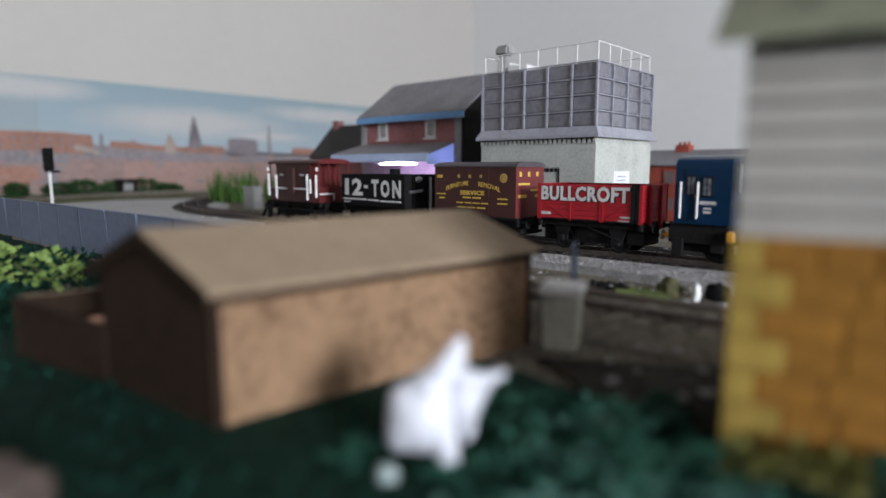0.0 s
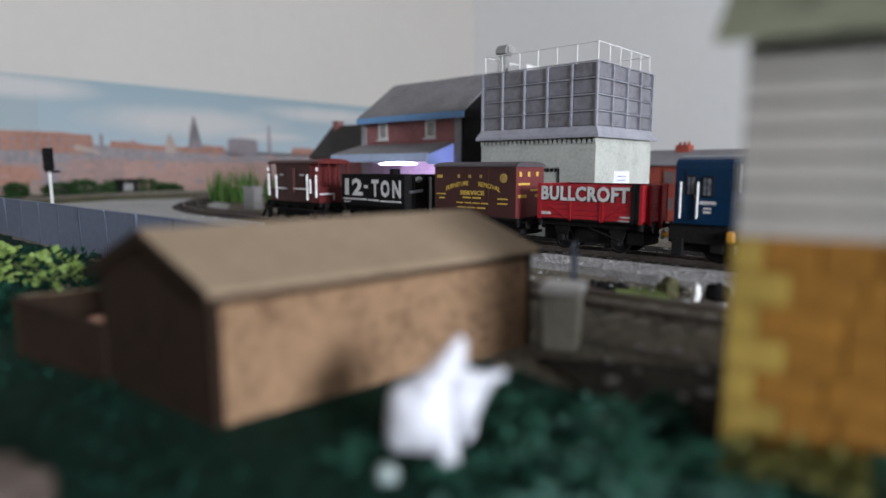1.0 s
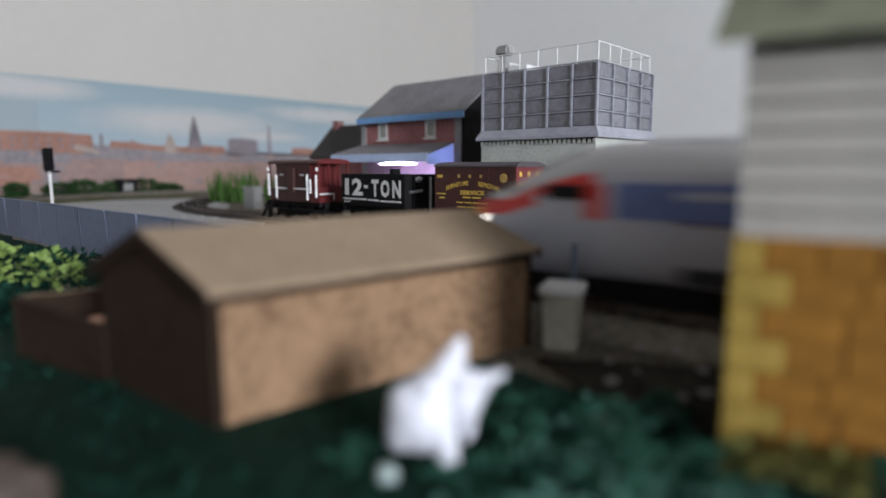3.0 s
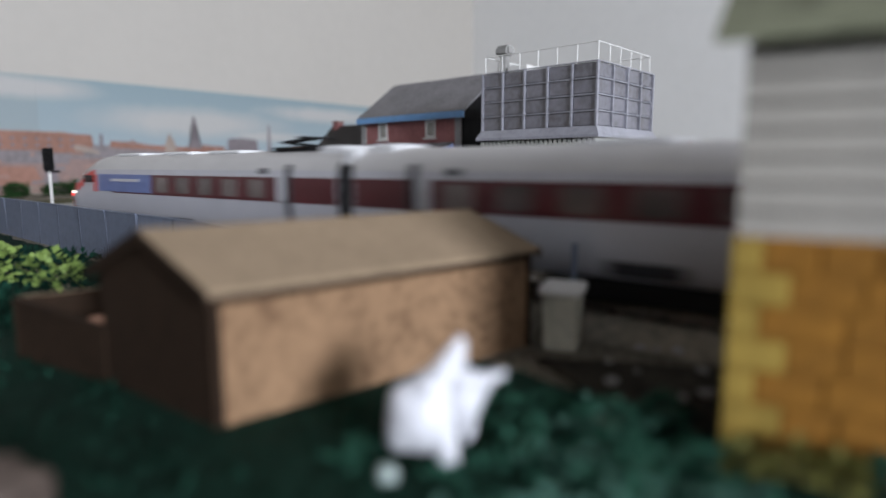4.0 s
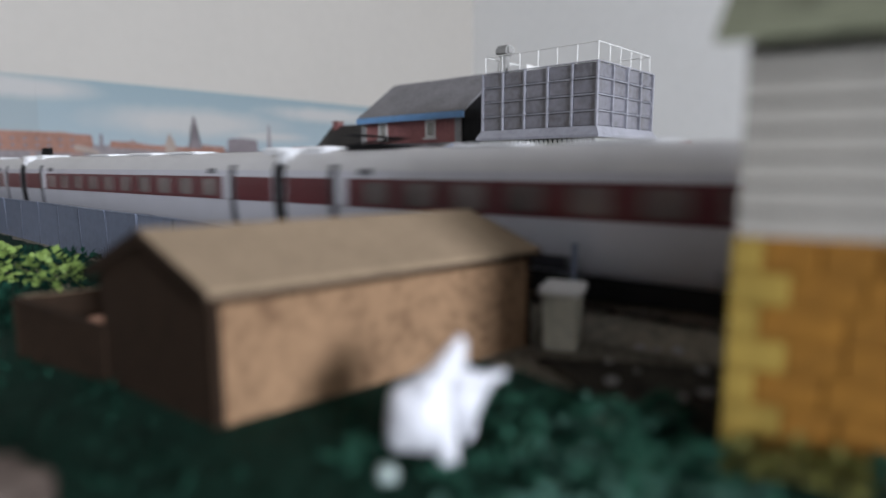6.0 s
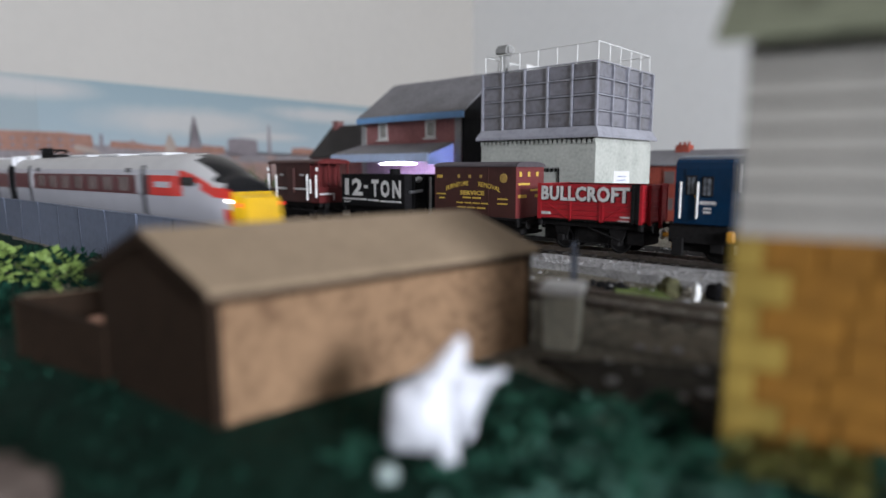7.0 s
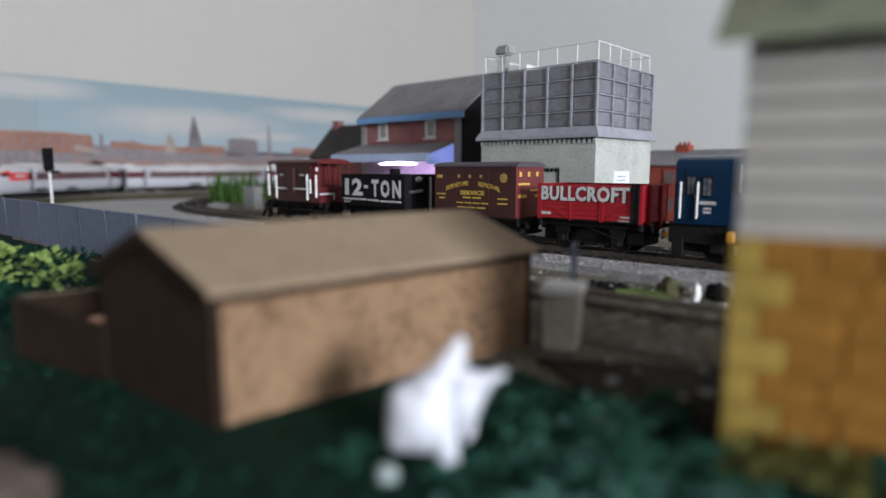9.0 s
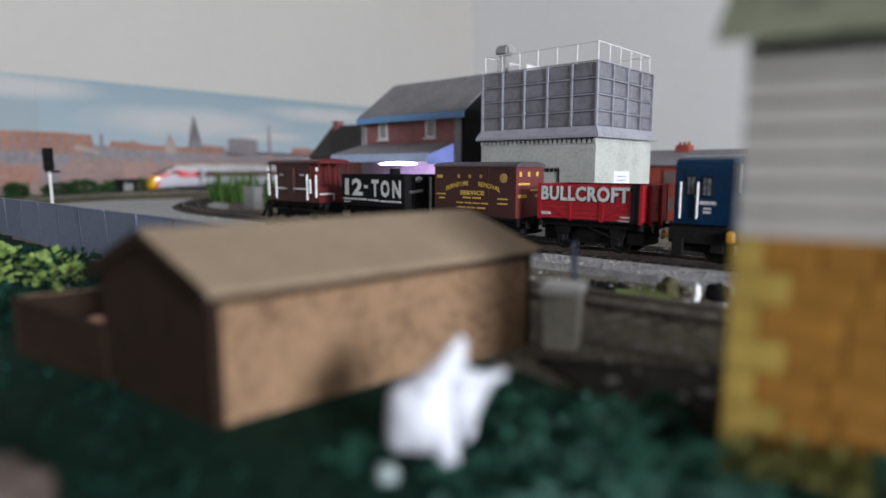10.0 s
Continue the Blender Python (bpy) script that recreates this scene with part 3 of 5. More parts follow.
def car_fittings(t, x0, x1, doors, windows):
    for side in (-1, 1):
        band = side_strip(t, "window_band", x0, x1, 0.0272, 0.0388, 0.00012, BAND, side, "dark red window band")
        for x in windows:
            side_strip(band, "window", x - 0.0068, x + 0.0068, 0.0288, 0.0374, 0.00024, SMOKED, side)
        for x in doors:
            k = 1 if x > 0 else -1
            e = x + k * 0.0045
            d = side_strip(t, "door", min(x, e), max(x, e), 0.0105, 0.0446, 0.0004, DOORG, side, "dark grey sliding door")
            side_strip(d, "door_window", x + k * 0.0022 - 0.0010, x + k * 0.0022 + 0.0010, 0.0270, 0.0400, 0.0006, SCREEN, side)
            e = x - k * 0.0062
            side_strip(t, "door_pocket", min(x, e), max(x, e), 0.0275, 0.0400, 0.0004, SILVER, side, "plain silver panel beside the door")
            e = x - k * 0.017
            side_strip(t, "destination_display", e - 0.0032, e + 0.0032, 0.0402, 0.0430, 0.0003, DOORG, side)
        for x in (-0.03, 0.04):
            side_strip(t, "grille", x - 0.012, x + 0.012, 0.0100, 0.0150, 0.0002, DOORG, side)
        part("underfloor_box", rounded(boxes((-0.075, side * 0.0115 - 0.0035, 0.0022, 0.075, side * 0.0115 + 0.0035, 0.0088)), 0.0005, 1), SOOTSHADE, t)
    # white colour imitates window glints along the roof
    for x in (-0.06, -0.01, 0.05):
        part("roof_unit", rounded(boxes((x - 0.016, -0.0075, 0.0503, x + 0.016, 0.0075, 0.0524)), 0.0008, 1), ROOFW, t)


def pantograph(t, x):
    bm = bmesh.new()
    for y in (-0.005, 0.005):
        rod(bm, (x - 0.014, y, 0.0530), (x + 0.012, y * 0.6, 0.0556), 0.0005, 6)
        rod(bm, (x + 0.012, y * 0.6, 0.0556), (x - 0.010, y * 0.6, 0.0572), 0.0005, 6)
    rod(bm, (x - 0.010, -0.010, 0.0573), (x - 0.010, 0.010, 0.0573), 0.0006, 6)
    box(bm, x - 0.016, -0.007, 0.0506, x + 0.014, 0.007, 0.0531)
    part("pantograph", bm, BLACK, t, "folded black pantograph")


def ends(t, xs):
    for x, k in xs:
        bm = bmesh.new()
        box(bm, min(x, x + k * 0.0025), -0.0125, 0.010, max(x, x + k * 0.0025), 0.0125, 0.0450)
        part("gangway", bm, GANG, t)
        part("gangway_cover", rounded(boxes((min(x, x + k * 0.0040), -0.0150, 0.0440, max(x, x + k * 0.0040), 0.0150, 0.0518)), 0.0010, 1), ROOFW, t)


def end_cap(t, x):
    bm = bmesh.new()
    bm.faces.new([bm.verts.new((x, y, z)) for y, z in full_section()])
    bmesh.ops.solidify(bm, geom=list(bm.faces), thickness=0.0004)
    part("end_wall", bm, GANG, t)


def coach():
    t = thing("passenger_coach", pose(0, 0, 0), "silver-white express coach with dark red window band", "train", "express train cars")
    x = HALF - 0.0042
    out = loft([[(-x, *p) for p in full_section()], [(x, *p) for p in full_section()]], lambda i, j: "roof" if 7 <= j < 15 else "body")
    part("body", out["body"], SILVER, t, smooth=True)
    part("roof", out["roof"], ROOFG, t, smooth=True)
    car_fittings(t, -x + 0.001, x - 0.001, (-HALF + 0.040, HALF - 0.040), [-0.108 + 0.0240 * i for i in range(10)])
    for s in (-1, 1):
        bogie(t, s * 0.116)
        end_cap(t, s * x)
    ends(t, ((-x, -1), (x, 1)))
    for s in (-1, 1):
        part("roof_fairing", rounded(boxes((s * (x - 0.011) - 0.007, -0.0105, 0.0470, s * (x - 0.011) + 0.007, 0.0105, 0.0530)), 0.0012, 1), ROOFW, t)
    return t


def driving_car(name_label, blue, recess):
    t = thing("driving_car", pose(0, 0, 0), name_label, "train", "express train cars")
    x0, nose = -HALF + 0.0042, 0.056
    start = HALF - recess - nose
    us = [i / 20 for i in range(21)]
    rings = [[(x0, *p) for p in full_section()]]
    for u in us:
        top = 0.0514 - 0.0012 * u - 0.0205 * min(1.0, max(0.0, (u - 0.06) / 0.82)) ** 1.55 - 0.010 * max(0.0, u - 0.8)
        low = 0.0080 - 0.0022 * min(1, u * 1.4)
        wide = 1.0 - 0.05 * u - 0.26 * max(0.0, (u - 0.55) / 0.45) ** 2.2
        bulge = 1.0 - 0.10 * max(0.0, (u - 0.3) / 0.7)
        ring = []
        for y, z in full_section():
            f = (z - 0.0080) / 0.0434
            ring.append((start + nose * (1 - (1 - u) ** 1.12) + 0.006 * u * (0.5 - f), y * wide * (1 - 0.25 * u * f * f), low + (top - low) * min(1.0, f ** bulge * (1 + 0.45 * max(0.0, (u - 0.62) / 0.38)))))
        rings.append(ring)

    def sort(i, j):
        j = min(j, 21 - j)
        u = -1 if i == 0 else us[min(i - 1, 19)]
        if u < 0:
            return "roof" if j >= 7 else "body"
        if u >= 0.85:
            return "yellow"
        if j >= (10 if u < 0.20 else 9 if u < 0.52 else 8 if u < 0.72 else 7) and u >= 0.08:
            return "screen"
        if j == 6 and u >= 0.05 or j == 5 and u >= 0.40 or j in (3, 4, 5) and u < 0.08 or j <= 2 and u >= 0.72:
            return "red"
        return "roof" if j >= 7 else "body"
    out = loft(rings, sort)
    for key, nm, mt, lb in (("body", "body", SILVER, ""), ("roof", "roof", ROOFG, ""), ("yellow", "nose_end", NOSEY, "yellow nose end"), ("screen", "windscreen", SCREEN, "black wraparound windscreen"), ("red", "stripe", REDP, "bright red nose stripe")):
        part(nm, out[key], mt, t, lb, smooth=True)
    bm = bmesh.new()
    bm.faces.new([bm.verts.new(p) for p in rings[-1]])
    part("nose_tip", bm, NOSEY, t)
    xd = start - 0.040
    car_fittings(t, x0 + 0.001, start - 0.022, (-HALF + 0.040,) if blue else (-HALF + 0.040, xd), [-0.104 + 0.0230 * i for i in range(7)])
    for side in (-1, 1):
        if not blue:
            side_strip(t, "cab_panel", start - 0.030, start - 0.0002, 0.0272, 0.0388, 0.0003, REDP, side, "red cab side panel")
            side_strip(t, "logo_panel", start - 0.024, start - 0.006, 0.0318, 0.0352, 0.0005, SILVER, side)
        side_strip(t, "cab_window", start + 0.006, start + 0.020, 0.0335, 0.0380, 0.0004, SCREEN, side, "cab side window")
        if blue:
            side_strip(t, "vinyl_panel", start - 0.074, start - 0.003, 0.0280, 0.0390, 0.0003, DECAL, side, "blue vinyl side panel")
            side_strip(t, "text_bar", start - 0.060, start - 0.022, 0.0345, 0.0362, 0.0005, SILVER, side)
        i = 17
        j = 5 if side > 0 else 17
        p = Vector(rings[i][j])
        part("headlamp", blob(bmesh.new(), (p.x, p.y - side * 0.0003, p.z - 0.0012), (0.0034, 0.0007, 0.0011), 2), LAMPW, t, "lit white headlamp")
        q = Vector(rings[20][3 if side > 0 else 19])
        part("tail_lamp", blob(bmesh.new(), (q.x, q.y, q.z + 0.003), (0.0006, 0.0010, 0.0012), 2), LAMPR, t, "lit red tail lamp")
    bogie(t, -0.116)
    bogie(t, 0.088)
    end_cap(t, x0)
    pantograph(t, x0 + 0.045)
    part("roof_fairing", rounded(boxes((x0 + 0.004, -0.0105, 0.0470, x0 + 0.020, 0.0105, 0.0530)), 0.0012, 1), ROOFW, t)
    ends(t, ((x0, -1),))
    return t


# ---- goods wagons ----
def wheels(t, xs, r=0.0062):
    """Axles, each with two wheels whose rims stand proud of the discs."""
    first = None
    for x in xs:
        axle = part("axle", rod(bmesh.new(), (x, -0.0083, r), (x, 0.0083, r), 0.0009, 8), SOOTSHADE, t)
        for y in (-0.0083, 0.0083):
            mm = pose(x, y, r)
            if first is None:
                bm = rod(bmesh.new(), (0, -0.0013, 0), (0, 0.0013, 0), r, 24)
                caps = [f for f in bm.faces if len(f.verts) > 4]
                bmesh.ops.inset_individual(bm, faces=caps, thickness=r * 0.16, depth=0.0)
                bmesh.ops.inset_individual(bm, faces=caps, thickness=r * 0.05, depth=-0.0006)
                bmesh.ops.inset_individual(bm, faces=caps, thickness=r * 0.45, depth=0.0)
                bmesh.ops.inset_individual(bm, faces=caps, thickness=r * 0.03, depth=0.0009)
                first = part("wheel", bm, SOOTSHADE, axle, m=mm)
            else:
                share("wheel", first, axle, mm)


def chassis(t, L, z):
    part("underframe", rounded(boxes((-L / 2, -0.0135, z - 0.0035, L / 2, -0.0115, z), (-L / 2, 0.0115, z - 0.0035, L / 2, 0.0135, z), (-L / 2, -0.0155, z - 0.0038, -L / 2 + 0.002, 0.0155, z), (L / 2 - 0.002, -0.0155, z - 0.0038, L / 2, 0.0155, z)), 0.0002, 1), SOOTSHADE, t)
    wb = L * 0.27
    wheels(t, (-wb, wb))
    for x in (-wb, wb):
        for y in (-1, 1):
            g = part("axle_guard", prism([(x - 0.0055, z - 0.0035), (x + 0.0055, z - 0.0035), (x + 0.0018, 0.0042), (x - 0.0018, 0.0042)], y * 0.0122 - 0.0004, y * 0.0122 + 0.0004), SOOTSHADE, t)
            part("axle_box", rounded(boxes((x - 0.0019, y * 0.0136 - 0.0013, 0.0046, x + 0.0019, y * 0.0136 + 0.0013, 0.0084)), 0.0003, 1), SOOTSHADE, g)
    for y in (-1, 1):
        bm = bmesh.new()
        rod(bm, (-wb * 0.9, y * 0.0140, 0.0050), (wb * 0.9, y * 0.0140, 0.0050), 0.0004, 6)
        rod(bm, (0.001, y * 0.0148, z - 0.0035), (L * 0.33, y * 0.0148, 0.0072), 0.00045, 6)
        part("brake_gear", bm, SOOTSHADE, t)
        for s in (-1, 1):
            b = part("buffer", rod(bmesh.new(), (s * L / 2, y * 0.0112, z - 0.0018), (s * (L / 2 + 0.0045), y * 0.0112, z - 0.0018), 0.0011, 10), SOOTSHADE, t)
            part("buffer_head", rod(bmesh.new(), (s * (L / 2 + 0.0045), y * 0.0112, z - 0.0018), (s * (L / 2 + 0.0052), y * 0.0112, z - 0.0018), 0.0026, 14), SOOTSHADE, b)
    # added black boxes that fill the gaps below the wagon floor
    part("brake_cylinder", rounded(boxes((-wb + 0.0075, -0.0095, 0.0040, wb - 0.0075, 0.0095, z - 0.0030)), 0.0008, 1), SOOTSHADE, t)
    for s in (-1, 1):
        part("drawgear", rounded(boxes((s * (L / 2 - 0.006) - 0.005, -0.0100, 0.0050, s * (L / 2 - 0.006) + 0.005, 0.0100, z - 0.0030)), 0.0006, 1), SOOTSHADE, t)
        for y in (-1, 1):
            part("brake_shoe", rounded(boxes((s * (wb - 0.0078) - 0.0012, y * 0.0083 - 0.0014, 0.0022, s * (wb - 0.0078) + 0.0012, y * 0.0083 + 0.0014, z - 0.0040)), 0.0003, 1), SOOTSHADE, t)
    for s in (-1, 1):
        part("coupling", rounded(boxes((s * (L / 2 + 0.003) - 0.004, -0.0016, z - 0.0070, s * (L / 2 + 0.003) + 0.004, 0.0016, z - 0.0055)), 0.0003, 1), SOOTSHADE, t)


def open_wagon(t, L, z0, z1, material, planks, inside):
    """Planked open body: each plank a piece, with iron corner plates and strapping."""
    w = 0.0160
    part("wagon_floor", boxes((-L / 2, -w, z0, L / 2, w, z0 + 0.001)), inside, t)
    h = (z1 - z0) / planks
    side = end = None
    for k in range(planks):
        z = z0 + k * h
        for y in (-w, w - 0.0012):
            if side is None:
                side = part("plank", boxes((-L / 2, 0, 0, L / 2, 0.0012, h - 0.00018)), material, t, m=pose(0, y, z))
            else:
                share("plank", side, t, pose(0, y, z))
        for x in (-L / 2, L / 2 - 0.0012):
            if end is None:
                end = part("end_plank", boxes((0, -w + 0.0012, 0, 0.0012, w - 0.0012, h - 0.00018)), material, t, m=pose(x, 0, z))
            else:
                share("end_plank", end, t, pose(x, 0, z))
    part("inner_lining", boxes((-L / 2 + 0.0012, -w + 0.0012, z0 + 0.001, -L / 2 + 0.0016, w - 0.0012, z1 - 0.0005), (L / 2 - 0.0016, -w + 0.0012, z0 + 0.001, L / 2 - 0.0012, w - 0.0012, z1 - 0.0005),
         (-L / 2 + 0.0016, -w + 0.0012, z0 + 0.001, L / 2 - 0.0016, -w + 0.0016, z1 - 0.0005), (-L / 2 + 0.0016, w - 0.0016, z0 + 0.001, L / 2 - 0.0016, w - 0.0012, z1 - 0.0005)), inside, t)
    for s in (-1, 1):
        for y in (-1, 1):
            part("corner_plate", boxes((s * L / 2 - 0.0022 if s > 0 else -L / 2 - 0.0003, y * w - 0.0003, z0, L / 2 + 0.0003 if s > 0 else -L / 2 + 0.0022, y * w + 0.0003, z1)), material, t)
            part("end_stanchion", boxes((s * (L / 2 + 0.0006) - 0.0008, y * 0.007 - 0.0012, z0 - 0.003, s * (L / 2 + 0.0006) + 0.0008, y * 0.007 + 0.0012, z1 - 0.0005)), material, t)
    return w


def on_track(s, z=RAILTOP):
    a, b = GOODS.at(s - 0.02), GOODS.at(s + 0.02)
    return Matrix.Translation(((a[0] + b[0]) / 2, (a[1] + b[1]) / 2, z)) @ Matrix.Rotation(math.atan2(b[1] - a[1], b[0] - a[0]) + math.pi, 4, "Z")


def s_at(x):
    return (0.9 - x) / 0.99985


def lettered(t, w):
    return lambda nm, text, h, x, z, mt, st=1.0, lb="": writing(nm, text, h, mt, t, Matrix.Translation((x, -w - 0.0003, z)) @ FACE, lb, stretch=st, bold=h * 0.042 if h > 0.005 else 0.0)


def fitted(name, text, x0, x1, z0, z1, material, t, w, proud, label=""):
    """Bold lettering drawn to fill a given space on a wagon side."""
    ob = writing(name, text, 0.01, material, t, Matrix.Translation((0, -w - proud + 0.0001, 0)) @ FACE, label, bold=0.00055)
    xs, ys = [v.co.x for v in ob.data.vertices], [v.co.y for v in ob.data.vertices]
    for v in ob.data.vertices:
        v.co.x = x0 + (v.co.x - min(xs)) / (max(xs) - min(xs)) * (x1 - x0)
        v.co.y = z0 + (v.co.y - min(ys)) / (max(ys) - min(ys)) * (z1 - z0)
    return ob


def red_wagon():
    L, z0, z1 = 0.0650, 0.0172, 0.0382
    t = thing("open_wagon", on_track(s_at(-0.1660)), "bright red open coal wagon with white lettering", "railway wagon", "goods wagons")
    chassis(t, L, z0)
    w = open_wagon(t, L, z0, z1, WAGONRED, 7, SOOTSHADE)
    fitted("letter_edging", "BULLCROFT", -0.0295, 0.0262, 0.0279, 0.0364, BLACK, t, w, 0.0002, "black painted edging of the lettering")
    fitted("lettering", "BULLCROFT", -0.0300, 0.0256, 0.0283, 0.0368, LETTER, t, w, 0.0005, "white painted lettering")
    for x0, x1, z, h in ((-0.0297, -0.0235, 0.0200, 0.0017), (0.0195, 0.0262, 0.0183, 0.0006), (0.0205, 0.0262, 0.0202, 0.0008)):
        part("text_bar", boxes((x0, -w - 0.0005, z, x1, -w - 0.0002, z + h)), LETTER, t)
    for x in (0.0275, 0.0305):
        part("end_door_strap", boxes((x - 0.0007, -w - 0.0007, z0, x + 0.0007, -w, z1)), SOOTSHADE, t)
    part("black_plate", boxes((0.0266, -w - 0.0005, z0 + 0.001, 0.0313, -w, z1)), SOOTSHADE, t, "black end-door ironwork")
    for x in (-0.0105, 0.0085, 0.0100):
        part("washer_plate", boxes((x - 0.0005, -w - 0.0004, z0, x + 0.0005, -w, z1 - 0.0010)), WAGONRED, t)
    for x0, x1 in ((-0.0295, -0.0125), (0.0255, 0.0110)):
        bm = rod(bmesh.new(), (x0 * 0.8 + x1 * 0.2, -w - 0.0001, z1 - 0.0115), (x1, -w - 0.0001, z0 + 0.001), 0.00030, 6)
        part("diagonal_strap", bm, WAGONRED, t)
    return t


def black_wagon():
    L, z0, z1 = 0.0735, 0.0165, 0.0422
    t = thing("open_wagon", on_track(s_at(-0.3518)), "black open coal wagon with large white lettering", "railway wagon", "goods wagons")
    chassis(t, L, z0)
    w = open_wagon(t, L, z0, z1, BLACK, 7, SOOTSHADE)
    for ch, x0, x1, a, b in (("1", -0.0331, -0.0283, 0.0255, 0.0386), ("2", -0.0240, -0.0111, 0.0253, 0.0386), ("-", -0.0091, -0.0047, 0.0312, 0.0335), ("T", -0.0001, 0.0082, 0.0250, 0.0380), ("O", 0.0105, 0.0208, 0.0247, 0.0379), ("N", 0.0238, 0.0331, 0.0246, 0.0377)):
        fitted("lettering", ch, x0, x1, a, b, LETTER, t, w, 0.0004, "large white painted letter")
    for x0, x1, z, h in ((-0.0352, -0.0060, 0.0219, 0.0013), (-0.0045, 0.0080, 0.0216, 0.0013), (0.0100, 0.0335, 0.0212, 0.0013), (-0.0345, -0.0260, 0.0198, 0.0007)):
        part("text_bar", boxes((x0, -w - 0.0005, z, x1, -w - 0.0002, z + h)), LETTER, t)
    bm = bmesh.new()
    rod(bm, (L / 2 + 0.0012, -0.0120, 0.029), (L / 2 + 0.0012, 0.0010, 0.030), 0.0011, 8)
    rod(bm, (L / 2 + 0.0016, 0.009, 0.008), (L / 2 + 0.0016, 0.009, 0.0400), 0.0011, 8)
    blob(bm, (L / 2 + 0.0012, -0.003, 0.0385), (0.0016, 0.0034, 0.0020), 2, 0.6, 3.0)
    part("end_pipe", bm, STEEL, t, "bare metal end pipe")
    part("filler_cap", rod(bmesh.new(), (0.009, 0, 0.038), (0.009, 0, 0.0462), 0.0040, 16), BLACK, t)
    bm = bmesh.new()
    rng = random.Random(4)
    for _ in range(150):
        x, y = rng.uniform(-0.031, 0.031), rng.uniform(-0.0135, 0.0135)
        blob(bm, (x, y, 0.0378 + 0.003 * (1 - (y / 0.015) ** 2) * rng.random()), [rng.uniform(0.0012, 0.0024)] * 3, 1, 0.5, rng.random() * 9)
    tagged(part("coal_load", bm, SOOTSHADE, t), kind="stuff")
    return t


def container_wagon():
    L, z0 = 0.0730, 0.0140
    t = thing("flat_wagon", on_track(s_at(-0.2503)), "dark flat wagon under a maroon container", "railway wagon", "goods wagons")
    chassis(t, L, z0)
    part("deck", rounded(boxes((-L / 2, -0.016, z0, L / 2, 0.016, z0 + 0.0018)), 0.0003, 1), SOOTSHADE, t)
    c = thing("container", on_track(s_at(-0.2503), RAILTOP + z0 + 0.0018), "maroon furniture container with yellow lettering", "container")
    H, w, l = 0.0328, 0.0150, 0.0694
    part("body", boxes((-l / 2, -w, 0, l / 2 - 0.0006, w, H)), MAROON, c)
    # window light on this end is put into its colour
    part("end_wall", boxes((l / 2 - 0.0006, -w, 0, l / 2, w, H)), MAROONLIT, c, "end wall, maroon brightened for window light")
    n = 10
    pts = [((w + 0.0006) * math.cos(math.pi * i / n), H - 0.0002 + 0.0026 * math.sin(math.pi * i / n)) for i in range(n + 1)]
    bm = prism([(-w - 0.0006, H - 0.001)] + pts[::-1] + [(w + 0.0006, H - 0.001)], -l / 2 - 0.0008, l / 2 + 0.0008)
    bm.transform(Matrix.Rotation(radians(90), 4, "Z"))
    part("roof", bm, mat("container_roof", (0.075, 0.062, 0.070), 0.6, vary=0.15), c, smooth=False)
    for x in (-0.0345, 0.0125):
        part("batten", boxes((x - 0.0003, -w - 0.0002, 0.0, x + 0.0004, -w, H)), MAROON, c)
    ink = lettered(c, w)
    ink("lettering", "FURNITURE", 0.0031, -0.0140, 0.0190, GOLD, 0.88, "yellow painted lettering")
    ink("lettering", "REMOVAL", 0.0031, 0.0135, 0.0185, GOLD, 0.92)
    for ob in c.children:
        if ob.name.startswith("lettering"):
            cx = ob.matrix_basis.translation.x
            for v in ob.data.vertices:
                v.co.y -= 7.0 * (v.co.x + cx) ** 2 - 0.0022
    fitted("lettering", "SERVICE", -0.0114, 0.0093, 0.0135, 0.0164, GOLD, c, w, 0.0003)
    for x0, x1, z, h in ((-0.0325, -0.0265, 0.0245, 0.0020), (-0.0330, -0.0225, 0.0132, 0.0009), (-0.0305, -0.0245, 0.0104, 0.0010), (-0.0090, 0.0080, 0.0112, 0.0010), (-0.0145, 0.0140, 0.0078, 0.0009), (-0.0135, 0.0120, 0.0048, 0.0009), (0.0205, 0.0300, 0.0112, 0.0009), (0.0205, 0.0300, 0.0082, 0.0009)):
        n_bars = max(1, int((x1 - x0) / 0.007))
        for i in range(n_bars):
            step = (x1 - x0) / n_bars
            part("text_bar", boxes((x0 + i * step, -w - 0.0004, z, x0 + (i + 0.82) * step, -w - 0.0001, z + h)), GOLD, c)
    for x in (-0.0125, -0.0030, 0.0065):
        part("text_bar", boxes((x - 0.0010, -w - 0.0004, 0.0247, x + 0.0010, -w - 0.0001, 0.0268)), DULLGOLD, c)
    part("emblem", rod(bmesh.new(), (0.0249, -w - 0.0003, 0.0248), (0.0249, -w, 0.0248), 0.0029, 20), DULLGOLD, c, "round dull yellow emblem")
    for y0, y1, z, h in ((-0.012, -0.0095, 0.0258, 0.003), (-0.003, -0.0005, 0.0258, 0.003), (0.006, 0.0085, 0.0258, 0.003), (-0.013, -0.001, 0.0205, 0.0013), (0.0, 0.010, 0.0165, 0.0013), (-0.013, -0.004, 0.0125, 0.002), (0.005, 0.010, 0.0125, 0.002)):
        part("text_bar", boxes((l / 2, y0, z, l / 2 + 0.0003, y1, z + h)), GOLD, c)
    return t


